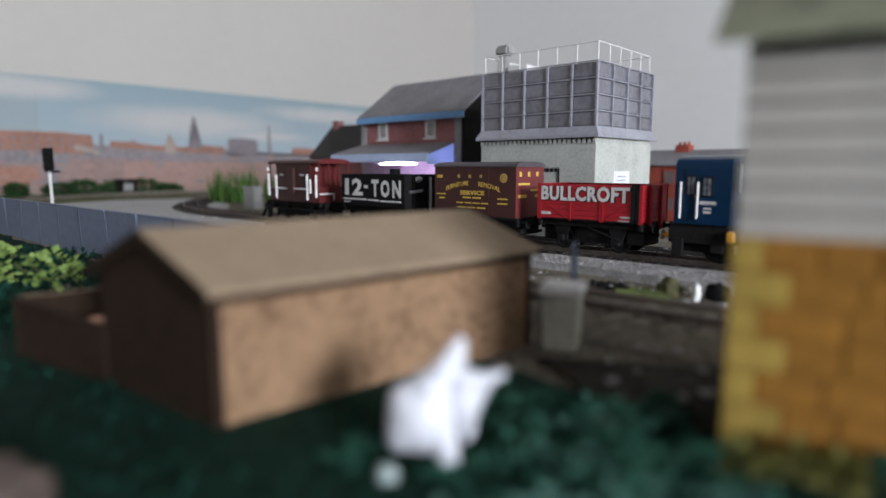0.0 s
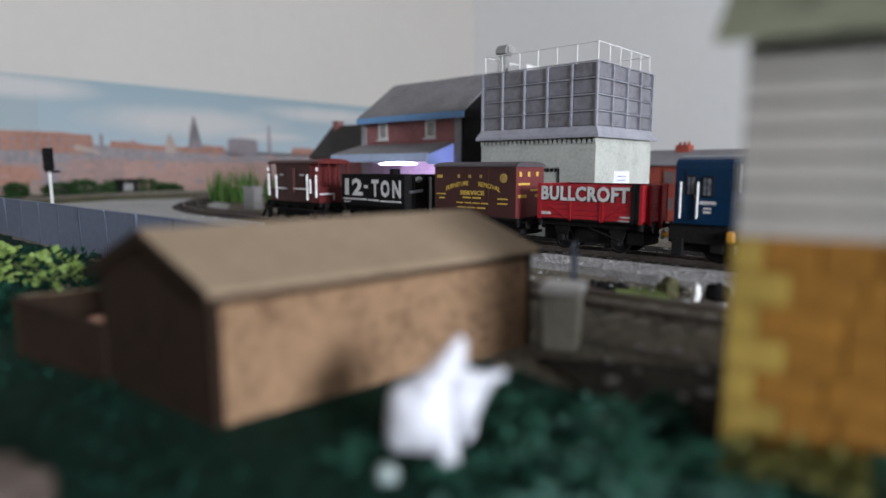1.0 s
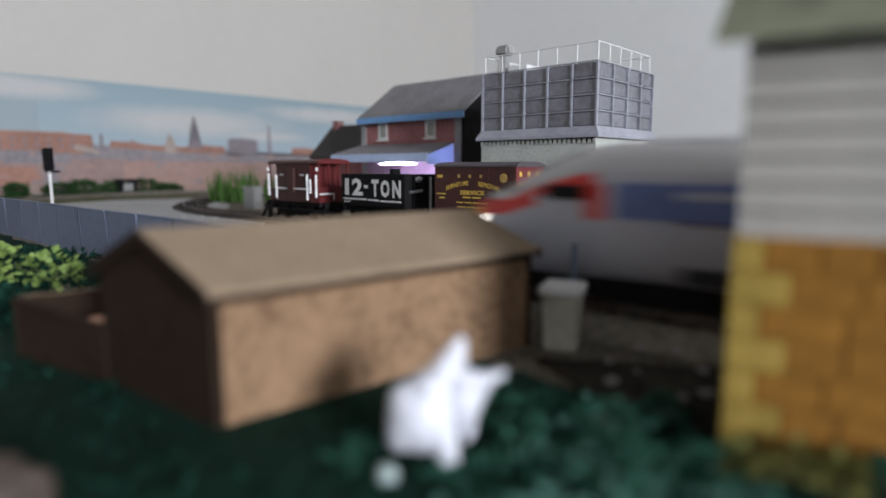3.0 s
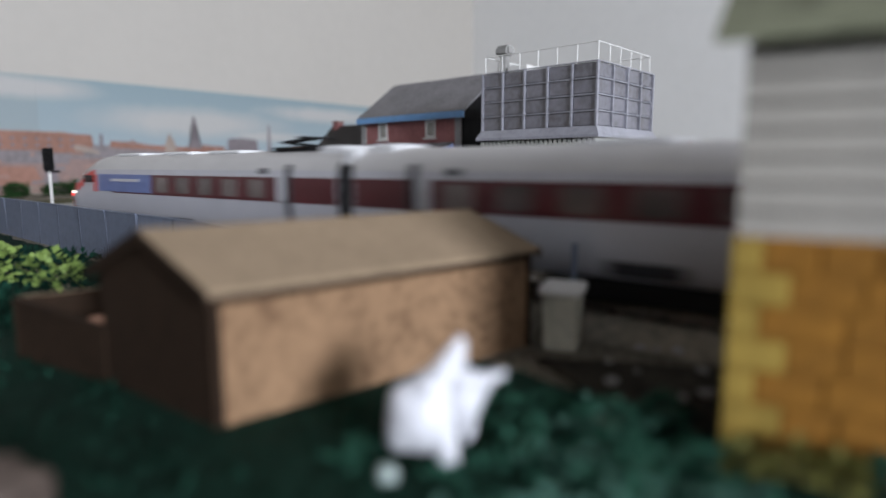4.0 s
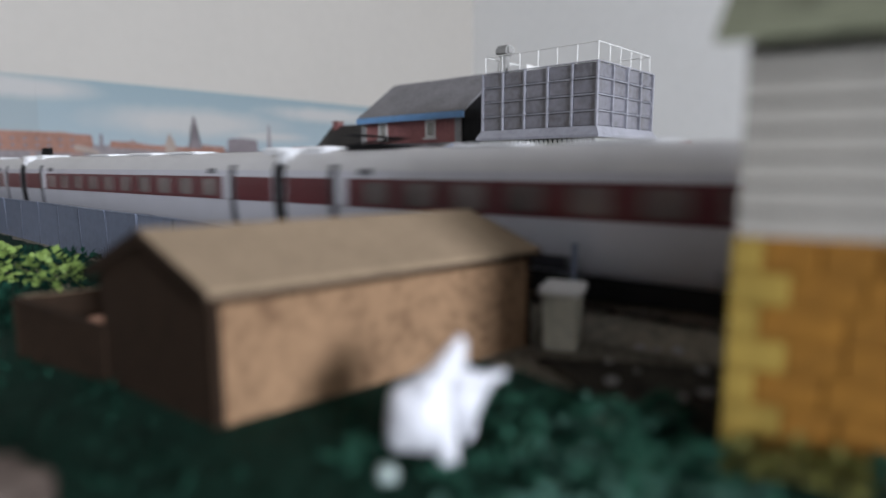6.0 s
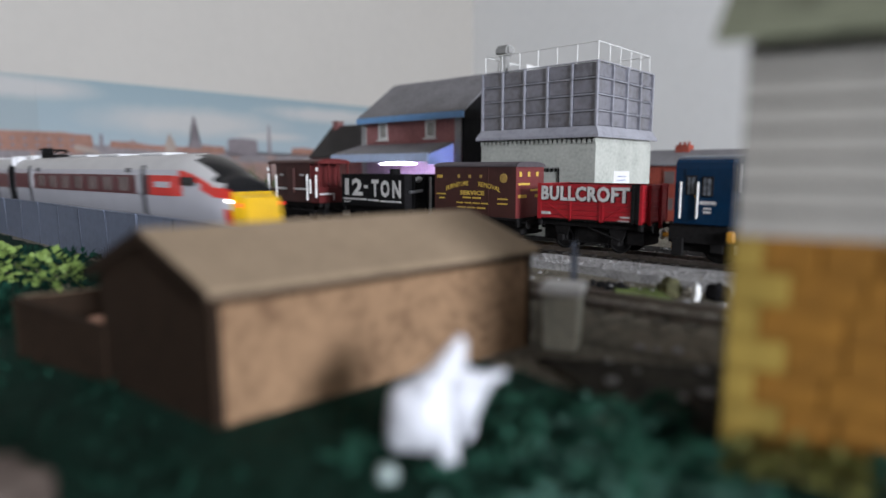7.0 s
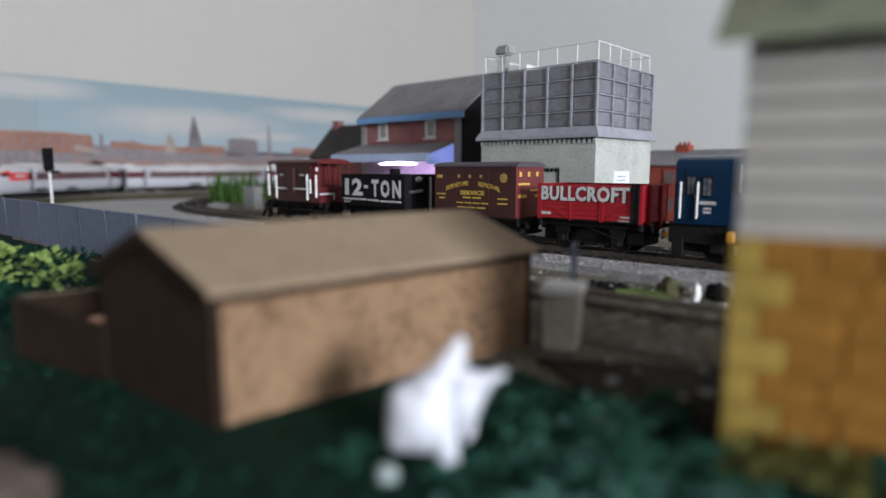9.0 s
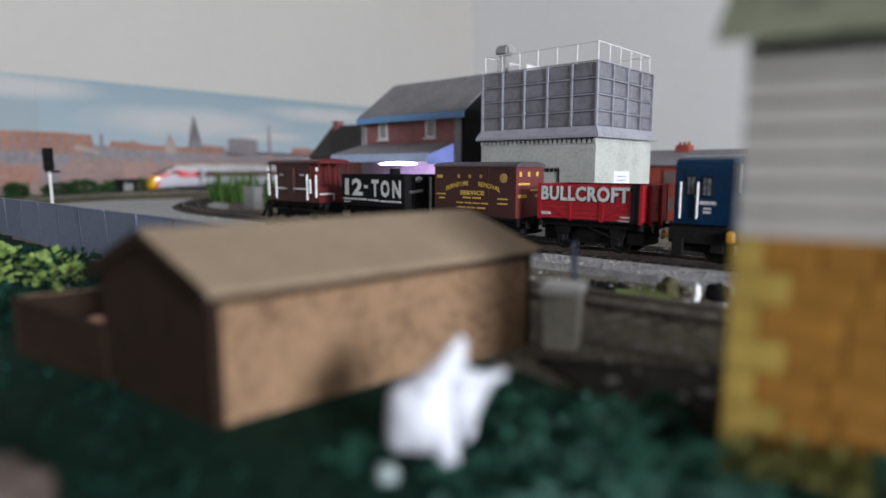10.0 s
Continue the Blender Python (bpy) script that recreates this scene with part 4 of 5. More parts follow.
def brake_van():
    L, z0, z1 = 0.0780, 0.0170, 0.0535
    t = thing("brake_van", on_track(s_at(-0.4606)), "brown brake van with white handrails and red roof end", "railway wagon", "goods wagons")
    chassis(t, L, z0)
    w = 0.0158
    a, b = -0.027, 0.0262
    part("cabin", boxes((a, -w, z0, b, w, z1 - 0.002)), MAROON, t)
    # east end brighter red than the west end, for the light it catches
    part("veranda_wall", boxes((b + 0.0005, -w, z0, L / 2, -w + 0.001, z0 + 0.011), (b + 0.0005, w - 0.001, z0, L / 2, w, z0 + 0.011), (L / 2 - 0.001, -w + 0.001, z0, L / 2, w - 0.001, z0 + 0.0135)), VANREDLIT, t)
    part("veranda_wall", boxes((-L / 2, -w, z0, a - 0.0005, -w + 0.001, z0 + 0.011), (-L / 2, w - 0.001, z0, a - 0.0005, w, z0 + 0.011), (-L / 2, -w + 0.001, z0, -L / 2 + 0.001, w - 0.001, z0 + 0.011)), MAROON, t)
    part("cabin_end", boxes((b, -w, z0, b + 0.0005, w, z1 - 0.002)), VANREDLIT, t)
    n = 10
    pts = [((w + 0.001) * math.cos(math.pi * i / n), z1 - 0.002 + 0.0028 * math.sin(math.pi * i / n)) for i in range(n + 1)]
    bm = prism([(-w - 0.001, z1 - 0.003)] + pts[::-1] + [(w + 0.001, z1 - 0.003)], -L / 2 - 0.001, L / 2 + 0.001)
    bm.transform(Matrix.Rotation(radians(90), 4, "Z"))
    part("roof", bm, MAROON, t)
    pts = [((w + 0.0012) * math.cos(math.pi * i / n), z1 - 0.0019 + 0.0032 * math.sin(math.pi * i / n)) for i in range(n + 1)]
    bm = prism([(-w - 0.0012, z1 - 0.0031)] + pts[::-1] + [(w + 0.0012, z1 - 0.0031)], -L / 2 - 0.0013, -b - 0.009)
    bm.transform(Matrix.Rotation(radians(90), 4, "Z"))
    part("veranda_roof", bm, VANREDLIT, t, "red veranda roof end, brightened for window light")
    for x in (-L / 2 + 0.0006, L / 2 - 0.0006):
        for y in (-w + 0.0006, -0.005, 0.005, w - 0.0006):
            part("pillar", boxes((x - 0.0006, y - 0.0006, z0 + 0.011, x + 0.0006, y + 0.0006, z1 - 0.003)), VANREDLIT if x > 0 else MAROON, t)
    for x, low, top in ((-0.0385, 0.0215, 0.0415), (-0.0258, 0.0195, 0.0405), (0.0235, 0.0190, 0.0410), (0.0282, 0.0250, 0.0370), (0.0368, 0.0215, 0.0410)):
        part("handrail", rod(bmesh.new(), (x, -w - 0.0012, low), (x, -w - 0.0012, top), 0.0010, 8), WHITE, t, "white handrail")
    part("handrail", rod(bmesh.new(), (-0.0258, -w - 0.0012, 0.0285), (0.0225, -w - 0.0012, 0.0285), 0.0007, 8), WHITE, t)
    bm = rod(bmesh.new(), (L / 2 + 0.001, -w, 0.0245), (L / 2 + 0.001, -0.001, 0.0245), 0.0007, 8)
    rod(bm, (L / 2 + 0.001, -0.001, 0.0250), (L / 2 + 0.001, -0.001, 0.0195), 0.0007, 8)
    part("handrail", bm, WHITE, t)
    for x in (-0.0392, 0.0385):
        part("lamp_bracket", blob(bmesh.new(), (x, -w - 0.0014, 0.0455), (0.0014, 0.0012, 0.0020), 2), WHITE, t, "small white side lamp")
    part("side_lookout", rounded(boxes((-0.006, -w - 0.0028, z0 + 0.008, 0.004, -w, z1 - 0.007)), 0.0003, 1), MAROON, t)
    for x in (-0.018, 0.014):
        part("text_bar", boxes((x - 0.003, -w - 0.0004, 0.0400, x + 0.003, -w, 0.0414)), LETTER, t)
    part("step_board", boxes((-L / 2 + 0.004, -w - 0.002, 0.0098, L / 2 - 0.004, -w + 0.001, 0.0106)), SOOTSHADE, t)
    return t


def shunter():
    t = thing("diesel_shunter", on_track(s_at(-0.0612)), "dark blue diesel locomotive with white handrails", "locomotive")
    L, z0, z1 = 0.116, 0.0195, 0.0535
    part("frame", rounded(boxes((-L / 2, -0.0150, 0.0095, L / 2, 0.0150, z0)), 0.0004, 1), SOOTSHADE, t)
    wheels(t, (-0.034, 0.0, 0.034), 0.0088)
    part("side_frame", boxes((-L / 2 + 0.004, -0.0112, 0.0052, L / 2 - 0.004, -0.0102, 0.0096)), SOOTSHADE, t)
    for x in (-0.0530, -0.0180, 0.0180):
        part("footstep", rounded(boxes((x - 0.0028, -0.0160, 0.0030, x + 0.0028, -0.0140, 0.0120)), 0.0003, 1), SOOTSHADE, t)
    for x in (-0.034, 0.0, 0.034):
        for y in (-1, 1):
            part("axle_box", rounded(boxes((x - 0.003, y * 0.0135 - 0.0015, 0.0055, x + 0.003, y * 0.0135 + 0.0015, 0.0105)), 0.0003, 1), SOOTSHADE, t)
        part("spring_plate", boxes((x + 0.008, -0.0152, 0.0058, x + 0.012, -0.0142, 0.0105)), STEEL, t)
    n, w = 12, 0.0166
    pts = [(w * math.cos(math.pi * i / n), z1 - 0.0065 + 0.0065 * math.sin(math.pi * i / n) ** 0.6) for i in range(n + 1)]

    def hull(x0, x1, s):
        bm = prism([(-w * s, z0)] + [(y * s, z) for y, z in pts[::-1]] + [(w * s, z0)], -x1, -x0)
        bm.transform(Matrix.Rotation(radians(90), 4, "Z"))
        return bm
    cab = part("cab", hull(-L / 2 + 0.003, -0.0266, 1.0), LOCO, t)
    part("bonnet", hull(-0.0264, L / 2 - 0.004, 0.93), LOCO, t)
    for x, z in ((-0.0469, 0.0341), (-0.0392, 0.0335)):
        wdw = part("cab_window", rounded(boxes((x - 0.0028, -w - 0.0004, z - 0.0005, x + 0.0028, -w + 0.0006, z + 0.0095)), 0.0002, 1), SOOTSHADE, cab)
        part("pane", boxes((x - 0.0017, -w - 0.0006, z + 0.0003, x + 0.0017, -w - 0.0003, z + 0.0086)), LOCOPANE, wdw)
        part("glazing_bar", boxes((x - 0.0003, -w - 0.0007, z + 0.0003, x + 0.0001, -w - 0.0005, z + 0.0086)), SOOTSHADE, wdw)
    door = part("door", boxes((-0.0500, -w - 0.0003, z0 + 0.001, -0.0440, -w + 0.0003, 0.0470)), LOCO, cab)
    part("door_knob", blob(bmesh.new(), (-0.0446, -w - 0.0006, 0.0330), (0.0005, 0.0005, 0.0005), 2), SAFETY, door)
    for x in (-0.0517, -0.0434):
        part("handrail", rod(bmesh.new(), (x, -w - 0.0012, 0.0223), (x, -w - 0.0012, 0.0403), 0.0006, 8), WHITE, cab, "white handrail")
    for x0, x1, z, h in ((-0.0425, -0.0348, 0.0294, 0.0016), (-0.0406, -0.0370, 0.0270, 0.0009), (-0.0406, -0.0370, 0.0252, 0.0009)):
        part("text_bar", boxes((x0, -w - 0.0005, z, x1, -w - 0.0001, z + h)), LETTER, cab)
    part("handrail", rod(bmesh.new(), (-0.0245, -w - 0.0002, 0.036), (-0.0245, -w - 0.0002, 0.049), 0.0006, 8), STEEL, t)
    part("headlamp", rod(bmesh.new(), (-0.0205, -w - 0.001, 0.0300), (-0.0205, -w + 0.001, 0.0300), 0.0016, 12), STEEL, t)
    for y in (-0.0112, 0.0112):
        for s in (-1, 1):
            b = part("buffer", rod(bmesh.new(), (s * L / 2, y, 0.0128), (s * (L / 2 + 0.004), y, 0.0128), 0.0013, 10), SAFETY, t)
            part("buffer_head", rod(bmesh.new(), (s * (L / 2 + 0.004), y, 0.0128), (s * (L / 2 + 0.005), y, 0.0128), 0.0028, 14), STEEL, b)
    part("hose", rod(bmesh.new(), (-L / 2 - 0.001, -0.006, 0.005), (-L / 2 - 0.001, -0.006, 0.0125), 0.0009, 8), SAFETY, t)
    part("tool_box", rounded(boxes((-0.0290, -0.0180, 0.0115, -0.0255, -0.0150, 0.0170)), 0.0008, 1), SAFETY, t, "orange-yellow box")
    return t


red_wagon()
black_wagon()
container_wagon()
brake_van()
shunter()

# ---- printed town backdrop on the west wall ----
def sky_print(low, high):
    m = bpy.data.materials.new("printed_cloudy_sky")
    m.use_nodes = True
    t = m.node_tree
    b = t.nodes["Principled BSDF"]
    b.inputs["Roughness"].default_value = 0.75
    co = t.nodes.new("ShaderNodeTexCoord")
    sep = t.nodes.new("ShaderNodeSeparateXYZ")
    t.links.new(co.outputs["Object"], sep.inputs[0])
    grad = t.nodes.new("ShaderNodeMapRange")
    grad.inputs["From Min"].default_value, grad.inputs["From Max"].default_value = 0.08, 0.22
    t.links.new(sep.outputs["Z"], grad.inputs["Value"])
    ramp = t.nodes.new("ShaderNodeValToRGB")
    ramp.color_ramp.elements[0].color, ramp.color_ramp.elements[1].color = (*low, 1), (*high, 1)
    t.links.new(grad.outputs[0], ramp.inputs[0])
    n = t.nodes.new("ShaderNodeTexNoise")
    n.inputs["Scale"].default_value, n.inputs["Detail"].default_value, n.inputs["Roughness"].default_value = 16.0, 5, 0.55
    t.links.new(co.outputs["Object"], n.inputs["Vector"])
    lift = t.nodes.new("ShaderNodeMath")
    lift.operation, lift.inputs[1].default_value = "MULTIPLY", 0.55
    t.links.new(n.outputs[0], lift.inputs[0])
    best = None
    for y, z, ry, rz in ((0.62, 0.150, 0.24, 0.036), (0.98, 0.186, 0.20, 0.022), (0.30, 0.196, 0.14, 0.024), (0.80, 0.126, 0.12, 0.014)):
        mp = t.nodes.new("ShaderNodeMapping")
        mp.inputs["Location"].default_value, mp.inputs["Scale"].default_value = (0, -y / ry, -z / rz), (0, 1 / ry, 1 / rz)
        t.links.new(co.outputs["Object"], mp.inputs[0])
        ln = t.nodes.new("ShaderNodeVectorMath")
        ln.operation = "LENGTH"
        t.links.new(mp.outputs[0], ln.inputs[0])
        inv = t.nodes.new("ShaderNodeMath")
        inv.operation, inv.inputs[0].default_value = "SUBTRACT", 1.0
        t.links.new(ln.outputs["Value"], inv.inputs[1])
        if best is not None:
            mx = t.nodes.new("ShaderNodeMath")
            mx.operation = "MAXIMUM"
            t.links.new(best, mx.inputs[0])
            t.links.new(inv.outputs[0], mx.inputs[1])
            best = mx.outputs[0]
        else:
            best = inv.outputs[0]
    both = t.nodes.new("ShaderNodeMath")
    both.operation = "ADD"
    t.links.new(best, both.inputs[0])
    t.links.new(lift.outputs[0], both.inputs[1])
    r2 = t.nodes.new("ShaderNodeValToRGB")
    r2.color_ramp.elements[0].position, r2.color_ramp.elements[1].position = 0.18, 0.85
    t.links.new(both.outputs[0], r2.inputs[0])
    mix = t.nodes.new("ShaderNodeMix")
    mix.data_type = "RGBA"
    t.links.new(r2.outputs[0], mix.inputs[0])
    t.links.new(ramp.outputs[0], mix.inputs[6])
    mix.inputs[7].default_value = (0.47, 0.465, 0.455, 1)
    t.links.new(mix.outputs[2], b.inputs["Base Color"])
    return m


def wall_shape(points, layer):
    """A flat printed shape on the west wall, from its outline in y and z."""
    x = WX + 0.0012 + 0.0003 * layer
    bm = bmesh.new()
    v = [bm.verts.new((x, y, z)) for y, z in points]
    f = bm.faces.new(v)
    if f.normal.x < 0:
        f.normal_flip()
    bmesh.ops.triangulate(bm, faces=bm.faces)
    return bm


def backdrop():
    t = thing("backdrop", pose(0, 0, 0), "printed paper backscene of brick town under cloudy sky", "backdrop", kind="structure")
    part("sky_sheet", boxes((WX + 0.0002, -0.35, 0, WX + 0.0010, 0.33, 0.2190)), sky_print((0.325, 0.375, 0.40), (0.265, 0.330, 0.355)), t)
    part("sky_sheet", boxes((WX + 0.0002, 0.3303, 0, WX + 0.0008, WY - 0.001, 0.2190)), sky_print((0.35, 0.415, 0.455), (0.255, 0.335, 0.370)), t)
    rnd = random.Random(11)
    shapes = (
        ("haze_roofs", TOWNC, 0, [(-0.35, 0.0), (-0.35, 0.092), (0.25, 0.092), (0.42, 0.0965), (0.46, 0.0960), (0.62, 0.092), (0.75, 0.084), (0.90, 0.082), (1.2, 0.08), (1.5, 0.08), (1.5, 0.0)]),
        ("mill", TOWNA, 1, [(-0.35, 0.080), (-0.35, 0.118), (0.20, 0.117), (0.375, 0.1185), (0.378, 0.1165), (0.417, 0.1150), (0.419, 0.0950), (0.40, 0.0800)]),
        ("mill_cornice", TOWNE, 2, [(-0.35, 0.1165), (-0.35, 0.1190), (0.375, 0.1195), (0.375, 0.1172)]),
        ("slate_row", TOWNC, 2, [(-0.35, 0.0640), (-0.35, 0.0860), (0.33, 0.0840), (0.375, 0.0700), (0.375, 0.0600)]),
        ("orange_ridge", TOWNA, 2, [(0.448, 0.0920), (0.450, 0.1050), (0.500, 0.1030), (0.525, 0.0990), (0.610, 0.0960), (0.610, 0.0850)]),
        ("ridge_stack", TOWND, 3, [(0.4300, 0.0960), (0.4305, 0.1180), (0.4360, 0.1180), (0.4365, 0.0960)]),
        ("ridge_stack", TOWNB, 3, [(0.487, 0.1000), (0.487, 0.1085), (0.496, 0.1085), (0.496, 0.1000)]),
        ("slate_roof", TOWNC, 3, [(0.476, 0.0660), (0.480, 0.0870), (0.600, 0.0880), (0.720, 0.0830), (0.800, 0.0760), (0.800, 0.0640)]),
        ("red_roof", TOWNA, 4, [(0.590, 0.0850), (0.606, 0.1000), (0.640, 0.1020), (0.690, 0.0985), (0.690, 0.0830)]),
        ("dome_tower", TOWNE, 5, [(0.556, 0.0830), (0.557, 0.1030), (0.560, 0.1100), (0.563, 0.1180), (0.5665, 0.1270), (0.570, 0.1180), (0.575, 0.1100), (0.578, 0.1030), (0.579, 0.0830)]),
        ("church_spire", TOWND, 5, [(0.607, 0.0940), (0.611, 0.1080), (0.6155, 0.1250), (0.6185, 0.1580), (0.6215, 0.1660), (0.6245, 0.1580), (0.6275, 0.1250), (0.632, 0.1080), (0.637, 0.0940)]),
        ("gasholder", TOWND, 3, [(0.698, 0.0800), (0.699, 0.1150), (0.706, 0.1180), (0.735, 0.1200), (0.766, 0.1180), (0.774, 0.1150), (0.776, 0.0800)]),
        ("mill_chimney", TOWNC, 3, [(0.801, 0.082), (0.8030, 0.1530), (0.8085, 0.1530), (0.812, 0.082)]),
        ("gable_house", TOWNA, 3, [(0.868, 0.085), (0.870, 0.1000), (0.905, 0.1020), (0.940, 0.0985), (0.942, 0.085)]),
        ("pale_roof", TOWNE, 4, [(0.384, 0.0860), (0.386, 0.0960), (0.402, 0.0945), (0.426, 0.0850), (0.430, 0.0790), (0.410, 0.0810)]),
        ("terrace_mass", TOWNB, 1, [(-0.35, 0.0), (-0.35, 0.066), (0.2, 0.066), (0.46, 0.070), (0.80, 0.064), (1.5, 0.056), (1.5, 0.0)]),
        ("pink_terrace", TOWNP, 2, [(0.470, 0.0), (0.473, 0.0660), (0.575, 0.0680), (0.690, 0.0675), (0.800, 0.0640), (0.800, 0.0)]),
        ("brick_flank", TOWNA, 2, [(0.200, 0.0200), (0.200, 0.0560), (0.318, 0.0540), (0.330, 0.0200)]),
        ("shaded_flank", TOWND, 3, [(0.332, 0.0180), (0.334, 0.0600), (0.352, 0.0600), (0.356, 0.0180)]),
        ("beige_wall", TOWNE, 3, [(0.300, 0.0), (0.300, 0.0190), (0.460, 0.0210), (0.470, 0.0)]),
    )
    for nm, mt, layer, pts in shapes:
        part(nm, wall_shape(pts, layer), mt, t)
    # rows of small houses
    mats = (TOWNP, TOWNB, TOWNP, TOWNC)
    for k, mt in enumerate(mats):
        bm = bmesh.new()
        for _ in range(30):
            y, z = rnd.uniform(0.0, 1.1), rnd.choice((0.006, 0.02, 0.034, 0.048, 0.06, 0.072)) + rnd.uniform(-0.004, 0.004)
            w, h = rnd.uniform(0.008, 0.028), rnd.uniform(0.003, 0.007)
            x = WX + 0.0030 + 0.0002 * k + rnd.uniform(0, 0.0001)
            v = [bm.verts.new(p) for p in ((x, y, z), (x, y + w, z), (x, y + w - rnd.uniform(0, 0.004), z + h), (x, y + rnd.uniform(0, 0.004), z + h))]
            bm.faces.new(v)
        tagged(part("printed_houses", bm, mt, t), kind="stuff")
    bm = bmesh.new()
    for r in range(2):
        for i in range(22):
            y, z, x = -0.02 + i * 0.019, 0.0905 + r * 0.012, WX + 0.0022
            v = [bm.verts.new(p) for p in ((x, y, z), (x, y + 0.006, z), (x, y + 0.006, z + 0.005), (x, y, z + 0.005))]
            bm.faces.new(v)
    tagged(part("printed_windows", bm, TOWND, t), kind="stuff")


backdrop()


# ---- ground patches ----
def patch(name, label, category, outline, z, material, wobble=0.004, seed=0):
    """A low sheet of ground cover with an uneven edge."""
    bm = bmesh.new()
    pts, n = [], len(outline)
    for i in range(n):
        a, b = Vector((*outline[i], 0)), Vector((*outline[(i + 1) % n], 0))
        steps = max(2, int((b - a).length / 0.008))
        for k in range(steps):
            p = a.lerp(b, k / steps)
            q = Vector((noise.noise(p * 60 + Vector((seed, 0, 0))), noise.noise(p * 60 + Vector((0, seed + 5, 0))), 0)) * wobble
            pts.append(p + q)
    top = [bm.verts.new((p.x, p.y, z)) for p in pts]
    low = [bm.verts.new((p.x, p.y, -0.0005)) for p in pts]
    bm.faces.new(top)
    for i in range(len(top)):
        k = (i + 1) % len(top)
        bm.faces.new((low[i], low[k], top[k], top[i]))
    bmesh.ops.recalc_face_normals(bm, faces=bm.faces)
    bmesh.ops.triangulate(bm, faces=[f for f in bm.faces if len(f.verts) > 4])
    return tagged(part(name, bm, material), label, category, kind="structure")


patch("turf", "dark green scenic turf", "ground", [(-1.28, -0.34), (0.9, -0.34), (0.9, 0.10), (0.03, 0.128), (-0.05, 0.127), (-0.075, 0.122), (-0.13, 0.118), (-0.6, 0.112), (-1.28, 0.08)], 0.0012, TURF, 0.006, 1)
patch("concrete_yard", "worn pale grey concrete yard", "pavement", [(-0.96, 0.21), (-0.50, 0.205), (-0.42, 0.250), (-0.52, 0.318), (-0.66, 0.345), (-0.80, 0.43), (-0.98, 0.47), (-1.03, 0.36)], 0.0012, YARD, 0.004, 2)
patch("grass_strip", "dry olive grass strip beside the line", "ground", [(-1.16, 0.17), (-1.00, 0.20), (-1.04, 0.36), (-1.10, 0.52), (-1.16, 0.56), (-1.16, 0.40)], 0.0020, DRY, 0.006, 3)
patch("wall_foot_grass", "green grass strip along the backscene", "ground", [(-1.298, -0.1), (-1.235, -0.1), (-1.228, 0.5), (-1.235, 0.95), (-1.298, 0.95)], 0.0030, LEAFD, 0.004, 6)
patch("path", "pale grey grit path between the tracks", "path", [(-0.26, 0.264), (-0.15, 0.2690), (-0.0786, 0.2610), (0.4, 0.2580), (0.4, 0.2940), (-0.0924, 0.2990), (-0.17, 0.2945), (-0.26, 0.2900)], 0.0042, GRITTY, 0.0015, 4)
patch("cinder_bed", "black ground round the siding", "ground", [(-0.62, 0.268), (-0.24, 0.300), (0.0, 0.293), (0.5, 0.27), (0.5, 0.385), (-0.2, 0.387), (-0.36, 0.41), (-0.60, 0.41)], 0.0010, BLACKGROUND, 0.005, 8)
patch("damp_soil", "blackish soil between turf and track", "ground", [(-0.0863, 0.1344), (-0.0459, 0.1618), (-0.0313, 0.1137), (-0.0459, 0.1210), (-0.0673, 0.1235)], 0.0018, DARKSOIL, 0.004, 9)
patch("green_tuft_patch", "olive moss patch beside the track", "ground", [(-0.117, 0.2420), (-0.099, 0.2500), (-0.087, 0.2300), (-0.104, 0.2200)], 0.0022, MOSS, 0.005, 5)


def stones(name, label, n, xr, yr, sizes, material, seed, z=0.002, keep=None):
    rng, bm = random.Random(seed), bmesh.new()
    for _ in range(n):
        x, y = rng.uniform(*xr), rng.uniform(*yr)
        if keep and not keep(x, y):
            continue
        s = rng.uniform(*sizes)
        blob(bm, (x, y, z + s * 0.2), (s * rng.uniform(0.7, 1.3), s, s * 0.6), 1, 0.7, rng.random() * 30)
    return tagged(part(name, bm, material), label, "gravel", kind="stuff")


stones("gravel", "pale loose grit on the path", 600, (-0.22, 0.0), (0.264, 0.291), (0.0003, 0.0009), GRITTY, 3, 0.0042)
stones("gravel", "brown loose stones on the soil", 380, (-0.22, 0.06), (0.130, 0.262), (0.0004, 0.0015), SOIL, 5, 0.0004, lambda x, y: y < 0.143 or y > 0.218)
stones("gravel", "pale grey stones scattered on brown soil", 150, (-0.20, 0.02), (0.13, 0.250), (0.0006, 0.0019), GRITTY, 6, 0.0020)
stones("pebbles", "white chips on the concrete yard", 4, (-0.64, -0.58), (0.282, 0.300), (0.0009, 0.0018), WHITE, 4, 0.0012)
stones("gravel", "white stone chips on the black ground", 90, (-0.20, 0.02), (0.335, 0.385), (0.0006, 0.0016), GRITTY, 12, 0.0012)
stones("debris", "dark broken debris beside the track", 26, (-0.131, -0.110), (0.2375, 0.2450), (0.0012, 0.0026), BLACK, 8, 0.0015)


# ---- plants ----
def leaf(bm, p, d, up, length, width):
    """One cupped leaf of four facets."""
    side = d.cross(up)
    if side.length < 1e-6:
        side = Vector((1, 0, 0))
    side.normalize()
    a, b, c = bm.verts.new(p), bm.verts.new(p + d * length * 0.5 + side * width + up * width * 0.3), bm.verts.new(p + d * length)
    e, m = bm.verts.new(p + d * length * 0.5 - side * width + up * width * 0.3), bm.verts.new(p + d * length * 0.55)
    for q in ((a, b, m), (b, c, m), (c, e, m), (e, a, m)):
        bm.faces.new(q)


